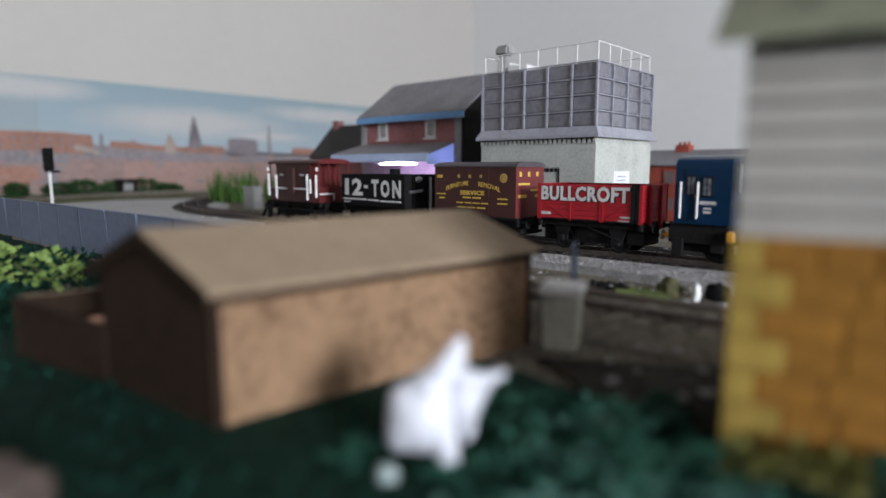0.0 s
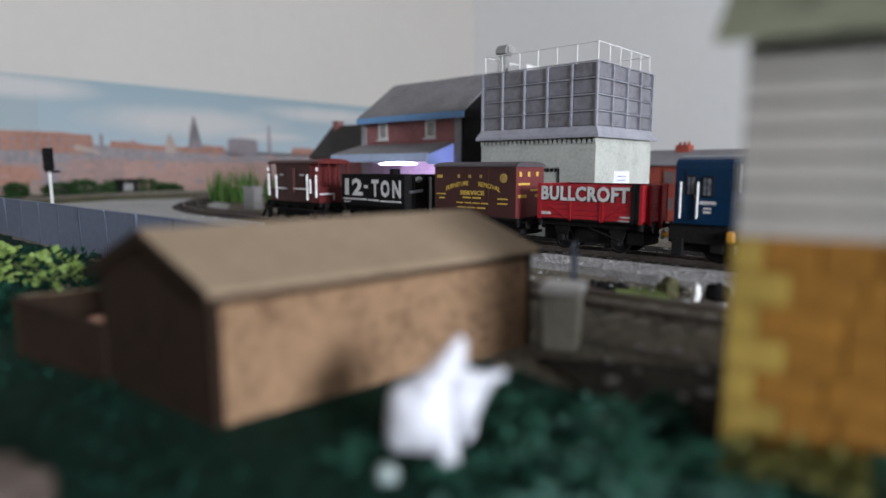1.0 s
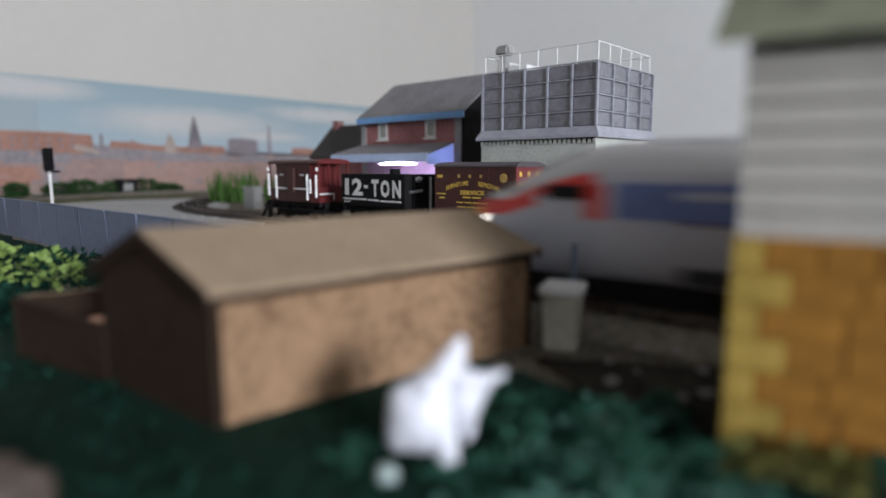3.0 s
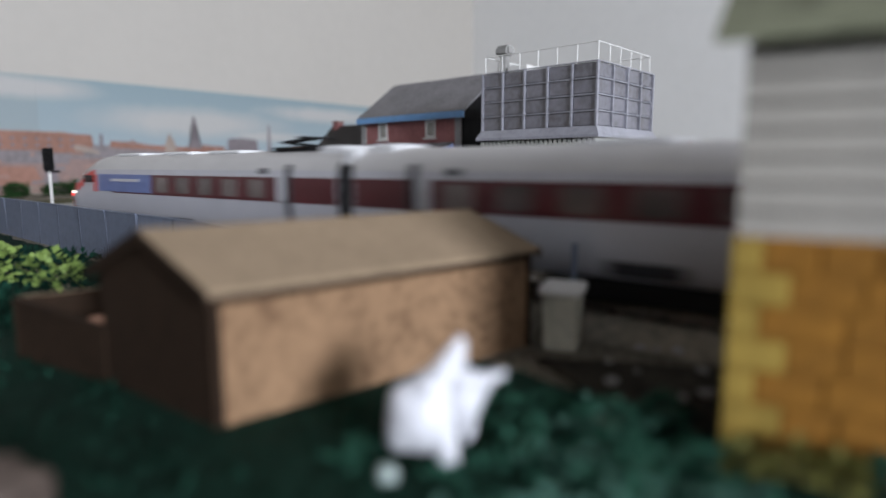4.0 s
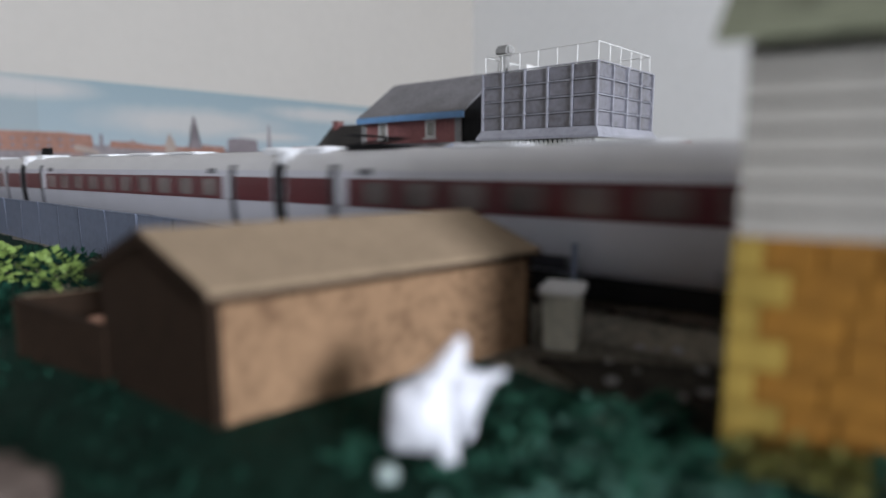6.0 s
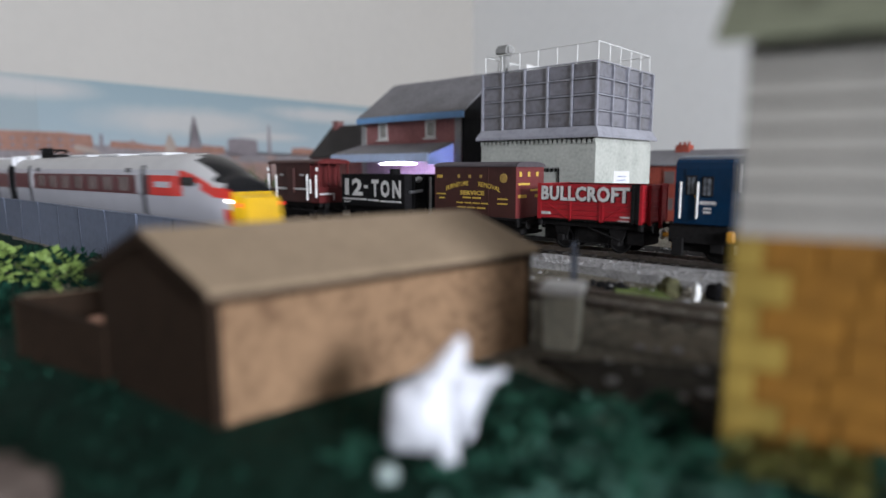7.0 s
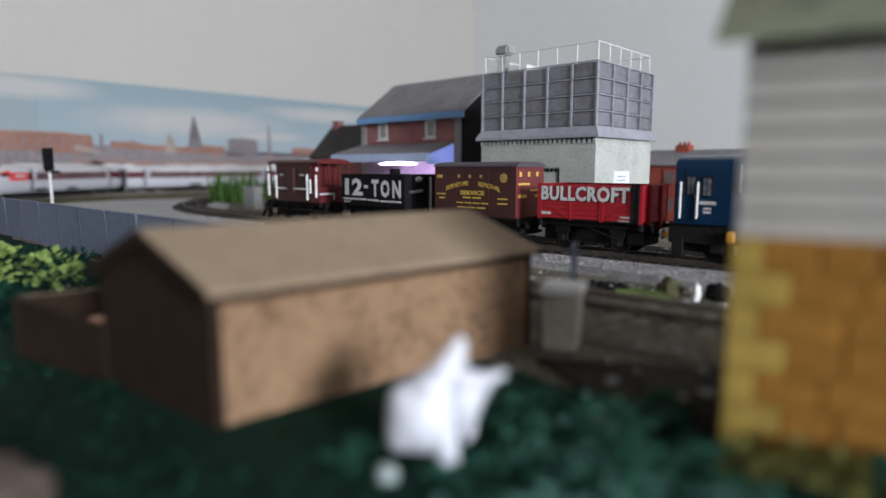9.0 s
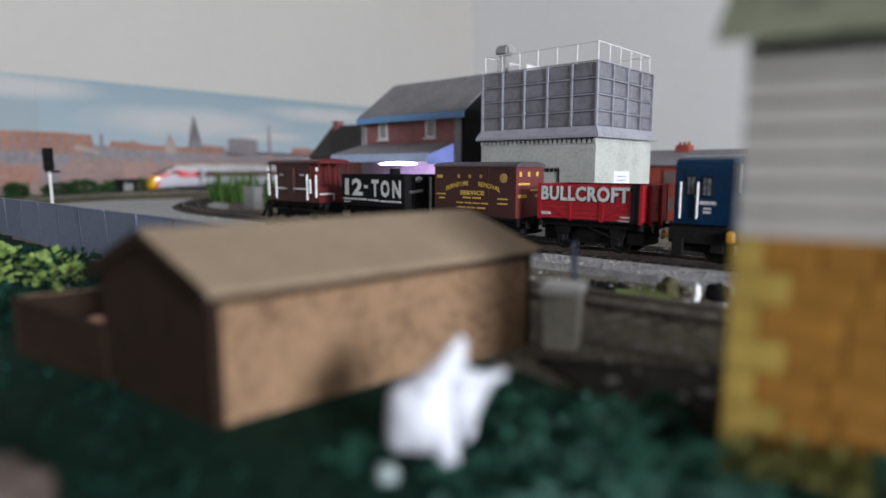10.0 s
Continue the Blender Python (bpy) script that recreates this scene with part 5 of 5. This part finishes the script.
def leaves(n, c, r, length, width, seed, spread=1.0):
    rng, bm = random.Random(seed), bmesh.new()
    for _ in range(n):
        v = Vector((rng.gauss(0, 1), rng.gauss(0, 1), rng.gauss(0, 1))).normalized()
        k = rng.uniform(0.55, 1.0) * (1 + 0.35 * noise.noise(v * 2 + Vector((seed, 0, 0))))
        p = Vector((c[0] + v.x * r[0] * k, c[1] + v.y * r[1] * k, max(0.0005, c[2] + v.z * r[2] * k)))
        d = (v + Vector((rng.gauss(0, 0.5), rng.gauss(0, 0.5), rng.gauss(0, 0.5))) * spread).normalized()
        up = Vector((rng.gauss(0, 0.4), rng.gauss(0, 0.4), 1)).normalized()
        leaf(bm, p, d, up, length * rng.uniform(0.6, 1.3), width * rng.uniform(0.7, 1.2))
    return bm


def bush(name, label, x, y, r, material, n, length, width, seed, z=0.0):
    t = thing(name, pose(x, y, z), label, "bush")
    bm = bmesh.new()
    for k in range(5):
        a = k * 1.26 + seed
        rod(bm, (0, 0, 0), (0.6 * r[0] * math.cos(a), 0.6 * r[1] * math.sin(a), r[2] * 1.2), r[2] * 0.05, 5, r[2] * 0.02)
    part("stems", bm, SOIL, t)
    part("leaves", leaves(n, (0, 0, r[2] * 0.95), r, length, width, seed), material, t)
    return t


bush("leafy_shrub", "dark teal shrub behind the brown yard", -0.335, 0.083, (0.060, 0.020, 0.0062), LEAFT, 800, 0.0042, 0.0016, 1)
bush("leafy_shrub", "bright yellow-green leafy shrub beside the fence", -0.340, 0.066, (0.022, 0.011, 0.0088), LEAFY, 190, 0.0046, 0.0019, 2)
bush("leafy_shrub", "bright yellow-green leafy shrub beside the fence", -0.312, 0.0780, (0.013, 0.009, 0.0078), LEAFY, 120, 0.0044, 0.0018, 3)
bush("leafy_shrub", "bright yellow-green leafy shrub behind the yard wall", -0.292, 0.0790, (0.007, 0.007, 0.0068), LEAFY, 70, 0.0042, 0.0018, 4)
bush("leafy_shrub", "dark teal shrub beside the yard wall", -0.255, 0.040, (0.030, 0.018, 0.0050), LEAFT, 420, 0.0042, 0.0016, 9)
for k, (y, ry, rz) in enumerate(((0.278, 0.020, 0.011), (0.345, 0.030, 0.010), (0.385, 0.028, 0.013), (0.440, 0.030, 0.011), (0.495, 0.034, 0.013), (0.545, 0.026, 0.008))):
    bush("hedge_bush", "dark green hedge bush along the backscene", -1.262, y, (0.018, ry, rz * 1.02), LEAFD, 520, 0.0060, 0.0022, 20 + k, 0.003)


def reeds(label, x, y, n, height, seed, material):
    t = thing("tall_grass", pose(x, y, 0), label, "grass tuft")
    rng, bm = random.Random(seed), bmesh.new()
    for _ in range(n):
        a, r = rng.uniform(0, 6.28), 0.020 * math.sqrt(rng.random())
        b = Vector((r * math.cos(a), r * math.sin(a), 0))
        h = height * rng.uniform(0.45, 1.0)
        tip = b + Vector((rng.gauss(0, 0.006), rng.gauss(0, 0.006), h))
        mid = (b + tip) / 2 + Vector((0, 0, h * 0.08))
        s = Vector((math.cos(a * 3), math.sin(a * 3), 0)) * 0.0011
        v = [bm.verts.new(p) for p in (b - s, b + s, mid + s * 0.8, mid - s * 0.8, tip)]
        bm.faces.new(v[:4])
        bm.faces.new((v[3], v[2], v[4]))
    part("blades", bm, material, t)
    return t


reeds("tall bright green grass tuft near the siding", -0.865, 0.455, 110, 0.056, 1, LEAFM)
reeds("tall bright green grass tuft near the siding", -0.845, 0.480, 100, 0.060, 2, LEAFM)
reeds("tall bright green grass tuft near the siding", -0.800, 0.510, 100, 0.050, 3, LEAFM)
reeds("tall bright green grass tuft near the siding", -0.770, 0.535, 80, 0.056, 4, LEAFM)


def turf_clumps():
    rng, bm = random.Random(9), bmesh.new()
    for _ in range(5200):
        x, y = rng.uniform(-0.40, 0.06), rng.uniform(-0.03, 0.125)
        if math.hypot(x, y) < 0.045 or noise.noise(Vector((x * 45, y * 45, 3))) < -0.15:
            continue
        s = Vector((x + 0.107, y - 0.0527, 0))
        if -0.086 < s.x < 0.008 and -0.003 < s.y < 0.098:
            continue
        h = rng.uniform(0.0012, 0.0036) * (0.6 + 0.8 * max(0, noise.noise(Vector((x * 30, y * 30, 8)))))
        a = rng.uniform(0, 6.28)
        d = Vector((math.cos(a) * 0.8, math.sin(a) * 0.8, 1)).normalized()
        leaf(bm, Vector((x, y, 0.001)), d, Vector((0, 0, 1)), h * 1.5, h * 0.35)
    tagged(part("grass", bm, LEAFT), "short teal-green scenic grass fibres", "grass", kind="stuff")


turf_clumps()


def flock_tufts(count, seed, xr, yr, material, label):
    rng, bm = random.Random(seed), bmesh.new()
    for _ in range(count):
        x, y = rng.uniform(*xr), rng.uniform(*yr)
        if x > -0.034 and y > 0.1:
            continue
        for _ in range(rng.randint(3, 9)):
            a = rng.uniform(0, 6.28)
            d = Vector((math.cos(a), math.sin(a), 0.7)).normalized()
            leaf(bm, Vector((x + rng.gauss(0, 0.0012), y + rng.gauss(0, 0.0012), 0.0015)), d, Vector((0, 0, 1)), 0.0022, 0.0008)
    tagged(part("grass_tufts", bm, material), label, "grass", kind="stuff")


PALETEAL = mat("pale_teal_flock", (0.11, 0.24, 0.19), 0.9, vary=0.3, scale=300)
MIDTEAL = mat("mid_teal_flock", (0.030, 0.105, 0.070), 0.9, vary=0.35, scale=300)
flock_tufts(75, 19, (-0.062, -0.012), (0.062, 0.118), PALETEAL, "pale teal flock tufts in the turf")
flock_tufts(210, 23, (-0.085, -0.012), (0.060, 0.114), MIDTEAL, "mid green flock tufts in the turf")
OLIVE = mat("olive_flock", (0.170, 0.165, 0.050), 0.9, vary=0.35, scale=300)
for k, (u, s) in enumerate(((0.004, 0.0036), (0.012, 0.0045), (0.019, 0.0040), (0.026, 0.0050), (0.033, 0.0044), (0.041, 0.0052), (0.050, 0.0046))):
    bush("low_shrub", "olive foam shrub at the foot of the stone cabin", -0.0325 + 0.9613 * u + 0.0015, 0.1115 + 0.2756 * u - 0.0052, (s, s * 0.8, s * 0.75), MIDTEAL if k == 3 else OLIVE, 130, 0.0022, 0.0009, 60 + k, 0.0005)
for k, (x, y, s) in enumerate(((-0.052, 0.108, 0.006), (-0.040, 0.094, 0.005), (-0.060, 0.088, 0.0045), (-0.030, 0.104, 0.004), (-0.046, 0.120, 0.005))):
    bush("low_shrub", "low teal-green foam shrub on turf", x, y, (s, s, s * 0.5), MIDTEAL, 130, 0.0020, 0.0009, 40 + k, 0.0005)


# ---- fence ----
def fence():
    t = thing("panel_fence", pose(0, 0, 0), "blue-grey concrete panel fence beside the line", "fence")
    first = None
    x, k, rng = -0.906, 0, random.Random(2)
    while x < -0.19:
        y = 0.1310 + 0.020 * x
        m = Matrix.Translation((x, y, 0)) @ Matrix.Rotation(math.atan(0.020) + radians(rng.uniform(-0.3, 0.3)), 4, "Z") @ Matrix.Rotation(radians(rng.uniform(-1.6, 1.6)), 4, "X")
        if first is None:
            first = part("panel", boxes((0.0001, -0.0008, 0, 0.0411, 0.0008, 0.0288)), FENCE, t, m=m)
        else:
            share("panel", first, t, m)
        part("capping", rounded(boxes((0.0, -0.0011, 0.0283, 0.0408, 0.0011, 0.0292)), 0.0002, 1), FENCE, t, m=m)
        part("post", boxes((-0.0004, -0.0011, 0, 0.0005, 0.0024, 0.0284)), SEAM, t, "dark post at the panel joint", m=m)
        x += 0.0412
    return t


fence()


# ---- signal ----
def signal():
    t = thing("colour_light_signal", pose(-0.757, 0.1987, 0), "black colour-light signal on white post", "signal")
    part("base", rounded(boxes((-0.004, -0.004, 0, 0.004, 0.004, 0.004)), 0.0004, 1), CONCRETE, t)
    part("post", rod(bmesh.new(), (0, 0, 0.003), (0, 0, 0.050), 0.0014, 12), WHITE, t, "white tubular post")
    a = Matrix.Rotation(radians(48), 4, "Z")
    head = part("signal_head", rounded(boxes((-0.0044, -0.004, 0.0500, 0.0034, 0.002, 0.0735)), 0.0008, 2), BLACK, t, m=a)
    part("backplate", rounded(boxes((-0.0050, 0.002, 0.0505, 0.0040, 0.003, 0.0742)), 0.0006, 1), BLACK, t, m=a)
    for k in range(3):
        z = 0.0545 + k * 0.0066
        part("hood", rod(bmesh.new(), (-0.0005, -0.0075, z), (-0.0005, -0.004, z), 0.0022, 14), BLACK, head)
    part("bracket", rounded(boxes((0.0, -0.001, 0.0475, 0.0105, 0.001, 0.0495)), 0.0003, 1), BLACK, t, m=a)
    part("platform", rounded(boxes((-0.004, -0.003, 0.0485, 0.006, 0.003, 0.0498)), 0.0003, 1), BLACK, t, m=a)
    return t


signal()


# ---- houses behind ----
def cottage():
    t = thing("cottage", pose(-0.673, 0.482, 0), "small house with black slate roof and chimney", "house")
    W, D, E, R = 0.125, 0.072, 0.0690, 0.1070
    part("wall", boxes((0, 0, 0, W, D, E)), BRICK, t)
    for x in (0.0, W - 0.001):
        g = prism([(0, E), (D, E), (D / 2, R - 0.001)], -0.001, 0.0)
        g.transform(Matrix.Translation((x, 0, 0)) @ Matrix.Rotation(radians(90), 4, "Z"))
        part("gable", g, BRICK, t)
    k = (R - E) / (D / 2)
    for s in (0, 1):
        pts = [(-0.004, E - 0.004 * k), (-0.004, E - 0.004 * k + 0.0018), (D / 2, R + 0.0018), (D / 2, R)]
        if s:
            pts = [(D - y, z) for y, z in pts][::-1]
        bm = prism(pts, -W - 0.002, 0.002)
        bm.transform(Matrix.Rotation(radians(90), 4, "Z"))
        part("roof_slope", bm, BLACKSLATE, t)
    c = part("chimney", rounded(boxes((0.006, D / 2 - 0.005, R - 0.006, 0.016, D / 2 + 0.005, R + 0.0060)), 0.0003, 1), BRICK, t)
    part("chimney_cap", rounded(boxes((0.005, D / 2 - 0.006, R + 0.0060, 0.017, D / 2 + 0.006, R + 0.0078)), 0.0003, 1), MORTAR, c)
    part("window", boxes((0.03, -0.001, 0.025, 0.05, 0.0002, 0.045)), WHITE, t)
    return t


BLACKSLATE = mat("black_slate", (0.030, 0.026, 0.026), 0.7, vary=0.2, scale=300, bump=0.3)
TERRA = mat("orange_brick", (0.29, 0.065, 0.045), 0.85, vary=0.2, scale=400, bump=0.4)
cottage()


def terrace_house(x):
    t = thing("terrace_house", pose(x, 0.585, 0), "orange-red brick terrace house with grey roof", "house", "brick terrace")
    W, D, E, R = 0.0740, 0.060, 0.0560, 0.0690
    part("wall", boxes((0, 0, 0, W - 0.0005, D, E)), TERRA, t)
    k = (R - E) / (D / 2)
    for s in (0, 1):
        pts = [(-0.003, E - 0.003 * k), (-0.003, E - 0.003 * k + 0.0016), (D / 2, R + 0.0016), (D / 2, R)]
        if s:
            pts = [(D - y, z) for y, z in pts][::-1]
        bm = prism(pts, -W + 0.0005, 0)
        bm.transform(Matrix.Rotation(radians(90), 4, "Z"))
        part("roof_slope", bm, SLATE, t)
    for x0 in (0.0, W - 0.0015):
        g = prism([(0, E), (D, E), (D / 2, R - 0.001)], -0.001, 0.0)
        g.transform(Matrix.Translation((x0, 0, 0)) @ Matrix.Rotation(radians(90), 4, "Z"))
        part("gable", g, TERRA, t)
    c = part("chimney", rounded(boxes((0.046, D / 2 - 0.006, R - 0.004, 0.060, D / 2 + 0.006, R + 0.0065)), 0.0003, 1), TERRA, t, "red brick chimney stack")
    for i in range(3):
        part("chimney_pot", rod(bmesh.new(), (0.0485 + i * 0.0045, D / 2, R + 0.0065), (0.0485 + i * 0.0045, D / 2, R + 0.0095), 0.0015, 8), TERRA, c)
    for i, (x0, z0) in enumerate(((0.012, 0.036), (0.045, 0.036), (0.045, 0.010))):
        w = part("window", boxes((x0, -0.0008, z0, x0 + 0.013, 0.0002, z0 + 0.015)), TERRA, t)
        part("pane", boxes((x0 + 0.0015, -0.0011, z0 + 0.0015, x0 + 0.0115, -0.0008, z0 + 0.0135)), SMOKED, w)
    part("door", boxes((0.012, -0.0008, 0.0, 0.024, 0.0002, 0.026)), LOCO, t)
    return t


house_a = terrace_house(-0.283)
for x in (-0.209, -0.135, -0.061, 0.013):
    copy_thing(house_a, pose(x, 0.585, 0))


# ---- lamp under the canopy ----
def canopy_lamp():
    t = thing("canopy_lamp", pose(-0.4425, 0.4200, 0.0600), "lit violet-white lamp hung under the blue canopy", "lamp")
    part("housing", rounded(boxes((-0.015, -0.002, -0.0012, 0.015, 0.002, 0.0080)), 0.0004, 1), WHITE, t)
    part("tube", blob(bmesh.new(), (0, -0.0002, -0.0030), (0.027, 0.0022, 0.0009), 3), LAMPV, t, smooth=True)
    part("end_bulb", blob(bmesh.new(), (0.0330, 0.0140, 0.0010), (0.0030, 0.0046, 0.0036), 3), LAMPV, t, "round bulb behind the end sheet", smooth=True)
    part("bulb_wire", rod(bmesh.new(), (0.0150, 0.0, 0.0050), (0.0320, 0.0140, 0.0010), 0.0004, 6), WHITE, t)


canopy_lamp()


# ---- lineside things ----
def relay_box():
    t = thing("relay_cabinet", Matrix.Translation((-0.700, 0.408, 0)) @ Matrix.Rotation(radians(12), 4, "Z"), "weathered grey concrete relay cabinet beside siding", "cabinet")
    part("body", rounded(boxes((-0.010, -0.007, 0, 0.010, 0.007, 0.027)), 0.0006, 1), CONCRETE, t)
    part("lid", rounded(boxes((-0.0112, -0.0082, 0.027, 0.0112, 0.0082, 0.0292)), 0.0005, 1), CONCRETE, t)
    part("door", rounded(boxes((-0.007, -0.0076, 0.003, 0.007, -0.007, 0.024)), 0.0002, 1), CONCRETE, t)


relay_box()


def buffer_stop():
    x, y, h = GOODS.at(s_at(-0.4606) + 0.052)
    t = thing("buffer_stop", Matrix.Translation((x, y, 0.0055)) @ Matrix.Rotation(h, 4, "Z"), "sooty black timber buffer stop on the siding", "buffer stop")
    for yy in (-0.0085, 0.0085):
        part("upright", rounded(boxes((-0.002, yy - 0.0018, 0, 0.002, yy + 0.0018, 0.017)), 0.0004, 1), SOOTSHADE, t)
        part("brace", rod(bmesh.new(), (0.002, yy, 0.014), (0.014, yy, 0.0008), 0.0015, 8), SOOTSHADE, t)
    part("beam", rounded(boxes((-0.005, -0.016, 0.0095, -0.002, 0.016, 0.0145)), 0.0006, 1), SOOTSHADE, t)


buffer_stop()


def lineside_hut():
    t = thing("lineside_hut", pose(-1.250, 0.456, 0.003), "small black hut with pale opening", "hut")
    part("body", rounded(boxes((-0.012, -0.017, 0, 0.010, 0.017, 0.024)), 0.001, 1), BLACK, t)
    part("roof", rounded(boxes((-0.014, -0.0185, 0.024, 0.012, 0.0185, 0.0275)), 0.0012, 1), BLACK, t)
    part("opening", boxes((0.010, -0.008, 0.004, 0.0104, 0.009, 0.0195)), CONCRETE, t, "pale opening")


lineside_hut()


BINGREY = mat("dull_olive_concrete", (0.50, 0.485, 0.40), 0.85, vary=0.2, scale=300, bump=0.3)


def pillar():
    t = thing("concrete_bin", Matrix.Translation((-0.0905, 0.1530, 0)) @ Matrix.Rotation(radians(20), 4, "Z"), "cream-grey square concrete bin with rimmed top", "bin")
    bm = bmesh.new()
    for z, w in ((0, 0.0048), (0.0165, 0.0052)):
        for a, b in ((-1, -1), (1, -1), (1, 1), (-1, 1)):
            bm.verts.new((a * w, b * w, z))
    bm.verts.ensure_lookup_table()
    v = bm.verts
    bm.faces.new((v[3], v[2], v[1], v[0]))
    bm.faces.new((v[4], v[5], v[6], v[7]))
    for i in range(4):
        bm.faces.new((v[i], v[(i + 1) % 4], v[4 + (i + 1) % 4], v[4 + i]))
    part("body", rounded(bm, 0.0004, 1), BINGREY, t)
    part("rim", rounded(boxes((-0.0062, -0.0062, 0.0165, 0.0062, 0.0062, 0.0195)), 0.0006, 1), WHITE, t)
    p = thing("marker_post", pose(-0.0925, 0.1622, 0), "slim blue-grey marker post beside the line", "post")
    part("shaft", rod(bmesh.new(), (0, 0, 0), (0, 0, 0.0305), 0.0010, 10), FENCE, p)
    part("foot", rounded(boxes((-0.002, -0.002, 0, 0.002, 0.002, 0.002)), 0.0004, 1), FENCE, p)


pillar()


def yard_pot():
    t = thing("clay_pot", pose(-0.1745, 0.0555, 0.0), "peach clay pot inside the brown yard", "pot")
    bm = bmesh.new()
    rod(bm, (0, 0, 0), (0, 0, 0.0118), 0.0030, 16, 0.0042)
    part("pot", bm, PEACH, t)
    part("rim", rod(bmesh.new(), (0, 0, 0.0118), (0, 0, 0.0128), 0.0046, 16), PEACH, t)


yard_pot()


def roadside_marker():
    t = thing("marker_bollard", pose(-0.3050, 0.0545, 0), "white bollard with pink foot on turf", "bollard")
    part("shaft", rod(bmesh.new(), (0, 0, 0.003), (0, 0, 0.0125), 0.0030, 14, 0.0022), WHITE, t)
    part("foot", rod(bmesh.new(), (0, 0, 0), (0, 0, 0.003), 0.0034, 14), mat("pink_plastic", (0.62, 0.25, 0.22), 0.5), t)


roadside_marker()


def rock(name, label, x, y, z, s, material, seed):
    bm = blob(bmesh.new(), (0, 0, s[2] * 0.7), s, 3, 0.45, seed)
    o = part(name, bm, material, smooth=True, m=pose(x, y, z))
    return tagged(o, label, "rock")


rock("rock", "brown-grey boulder on the turf", -0.1080, 0.0165, 0, (0.0090, 0.0080, 0.0050), mat("brown_rock", (0.13, 0.10, 0.085), 0.85, vary=0.25, scale=200, bump=0.5), 3)
rock("pebble", "small pale round pebble on turf", -0.0705, 0.0638, 0.0008, (0.0018, 0.0018, 0.0018), mat("pale_pebble", (0.42, 0.50, 0.48), 0.7, vary=0.1, scale=300), 7)
rock("rubble_lump", "pale grey scrap lump beside the track", -0.0830, 0.2430, 0, (0.0016, 0.0015, 0.0042), WHITE, 5)
rock("rubble_lump", "dark scrap lump beside the track", -0.0775, 0.2500, 0, (0.0045, 0.0030, 0.0042), BLACK, 9)
rock("rubble_lump", "dark mossy lump beside the track", -0.0945, 0.2450, 0, (0.0048, 0.0034, 0.0046), DRY, 12)


def figurine():
    """A glazed toy animal, head turned away over its shoulder."""
    bm = bmesh.new()
    k = 0.0000925

    def lump(px_x, px_z, rx, rz, ry=None, dy=0.0):
        blob(bm, (px_x * k, dy, px_z * k), (rx * k, (ry or rx) * k, rz * k), 3)
    lump(-15, 100, 66, 66, 56)
    lump(-38, 122, 42, 44, 44)
    lump(-48, 80, 36, 50, 42)
    lump(-53, 54, 31, 28, 30)
    lump(-14, 58, 38, 34, 34)
    lump(8, 66, 30, 34, 30)
    lump(2, 150, 44, 38, 42)
    lump(26, 180, 30, 32, 30)
    lump(62, 128, 38, 52, 34)
    lump(84, 146, 27, 28, 24)
    lump(38, 204, 24, 24, 22)
    lump(52, 216, 20, 28, 14, 0.001)
    lump(59, 237, 12, 16, 10, 0.001)
    lump(64, 172, 26, 24, 26, -0.0008)
    lump(95, 168, 27, 19, 20, -0.0008)
    lump(121, 179, 18, 10, 12, -0.0008)
    lump(138, 185, 10, 7, 8, -0.0008)
    lump(33, 46, 23, 44, 22, -0.0015)
    lump(37, 14, 21, 15, 20, -0.0015)
    lump(72, 86, 18, 48, 18, 0.001)
    me = bpy.data.meshes.new("toy_animal")
    bm.to_mesh(me)
    bm.free()
    me.materials.append(CHINA)
    ob = new("toy_animal", me)
    ob.matrix_basis = Matrix.Translation((-0.0695, 0.0731, 0.0010)) @ Matrix.Rotation(radians(42.2), 4, "Z")
    r = ob.modifiers.new("merge", "REMESH")
    r.mode, r.voxel_size, r.use_smooth_shade = "VOXEL", 0.0004, True
    sm = ob.modifiers.new("soften", "SMOOTH")
    sm.factor, sm.iterations = 0.5, 4
    return tagged(ob, "glossy white animal figurine standing on turf", "figurine")


figurine()

# ---- tracks ----


def rail_height(s):
    return RAILTOP + LIFT * (1 - min(1, max(0, (s - 3.8) / 0.45)))


lay_track(MAIN, "main_line", 0.0, 7.5, 2.95, 4.9, "earth-covered model main line track", EARTH, DUSTY, lambda s: rail_height(s) - RAILTOP)
lay_track(GOODS, "goods_siding", 0.0, GOODS.length, 0.7, 2.2, "dark ballasted goods siding track", BALLAST, SLEEPER)

front = driving_car("silver-white leading power car with red and yellow nose", True, 0.036)
second = coach()
third = coach()
rear = driving_car("silver-white trailing power car with red and yellow nose", False, 0.0135)

HEAD_AT = 4.6125  # where the leading end stands at seven seconds


def run_of(t):
    """How far the train has gone since seven seconds: it gathers speed a little."""
    d = t - 7.0
    return 0.3565 * d + (0.0 if d < -0.5 else 0.0095 * (d + 0.5) ** 2 if d < 0.5 else 0.0095 + 0.019 * (d - 0.5))


def motions():
    for k, (car, back) in enumerate(((front, False), (second, False), (third, False), (rear, True))):
        rows = []
        for i in range(101):
            t = i / 10
            s = HEAD_AT + run_of(t) - CAR * (k + 0.5)
            a, b = MAIN.at(s - 0.1), MAIN.at(s + 0.1)
            turn = math.atan2(b[1] - a[1], b[0] - a[0]) + (math.pi if back else 0)
            x, y = (a[0] + b[0]) / 2, (a[1] + b[1]) / 2
            rows.append((t, Matrix.Translation((x, y, (rail_height(s - 0.1) + rail_height(s + 0.1)) / 2)) @ Matrix.Rotation(turn, 4, "Z")))
        walk(car, rows)


motions()
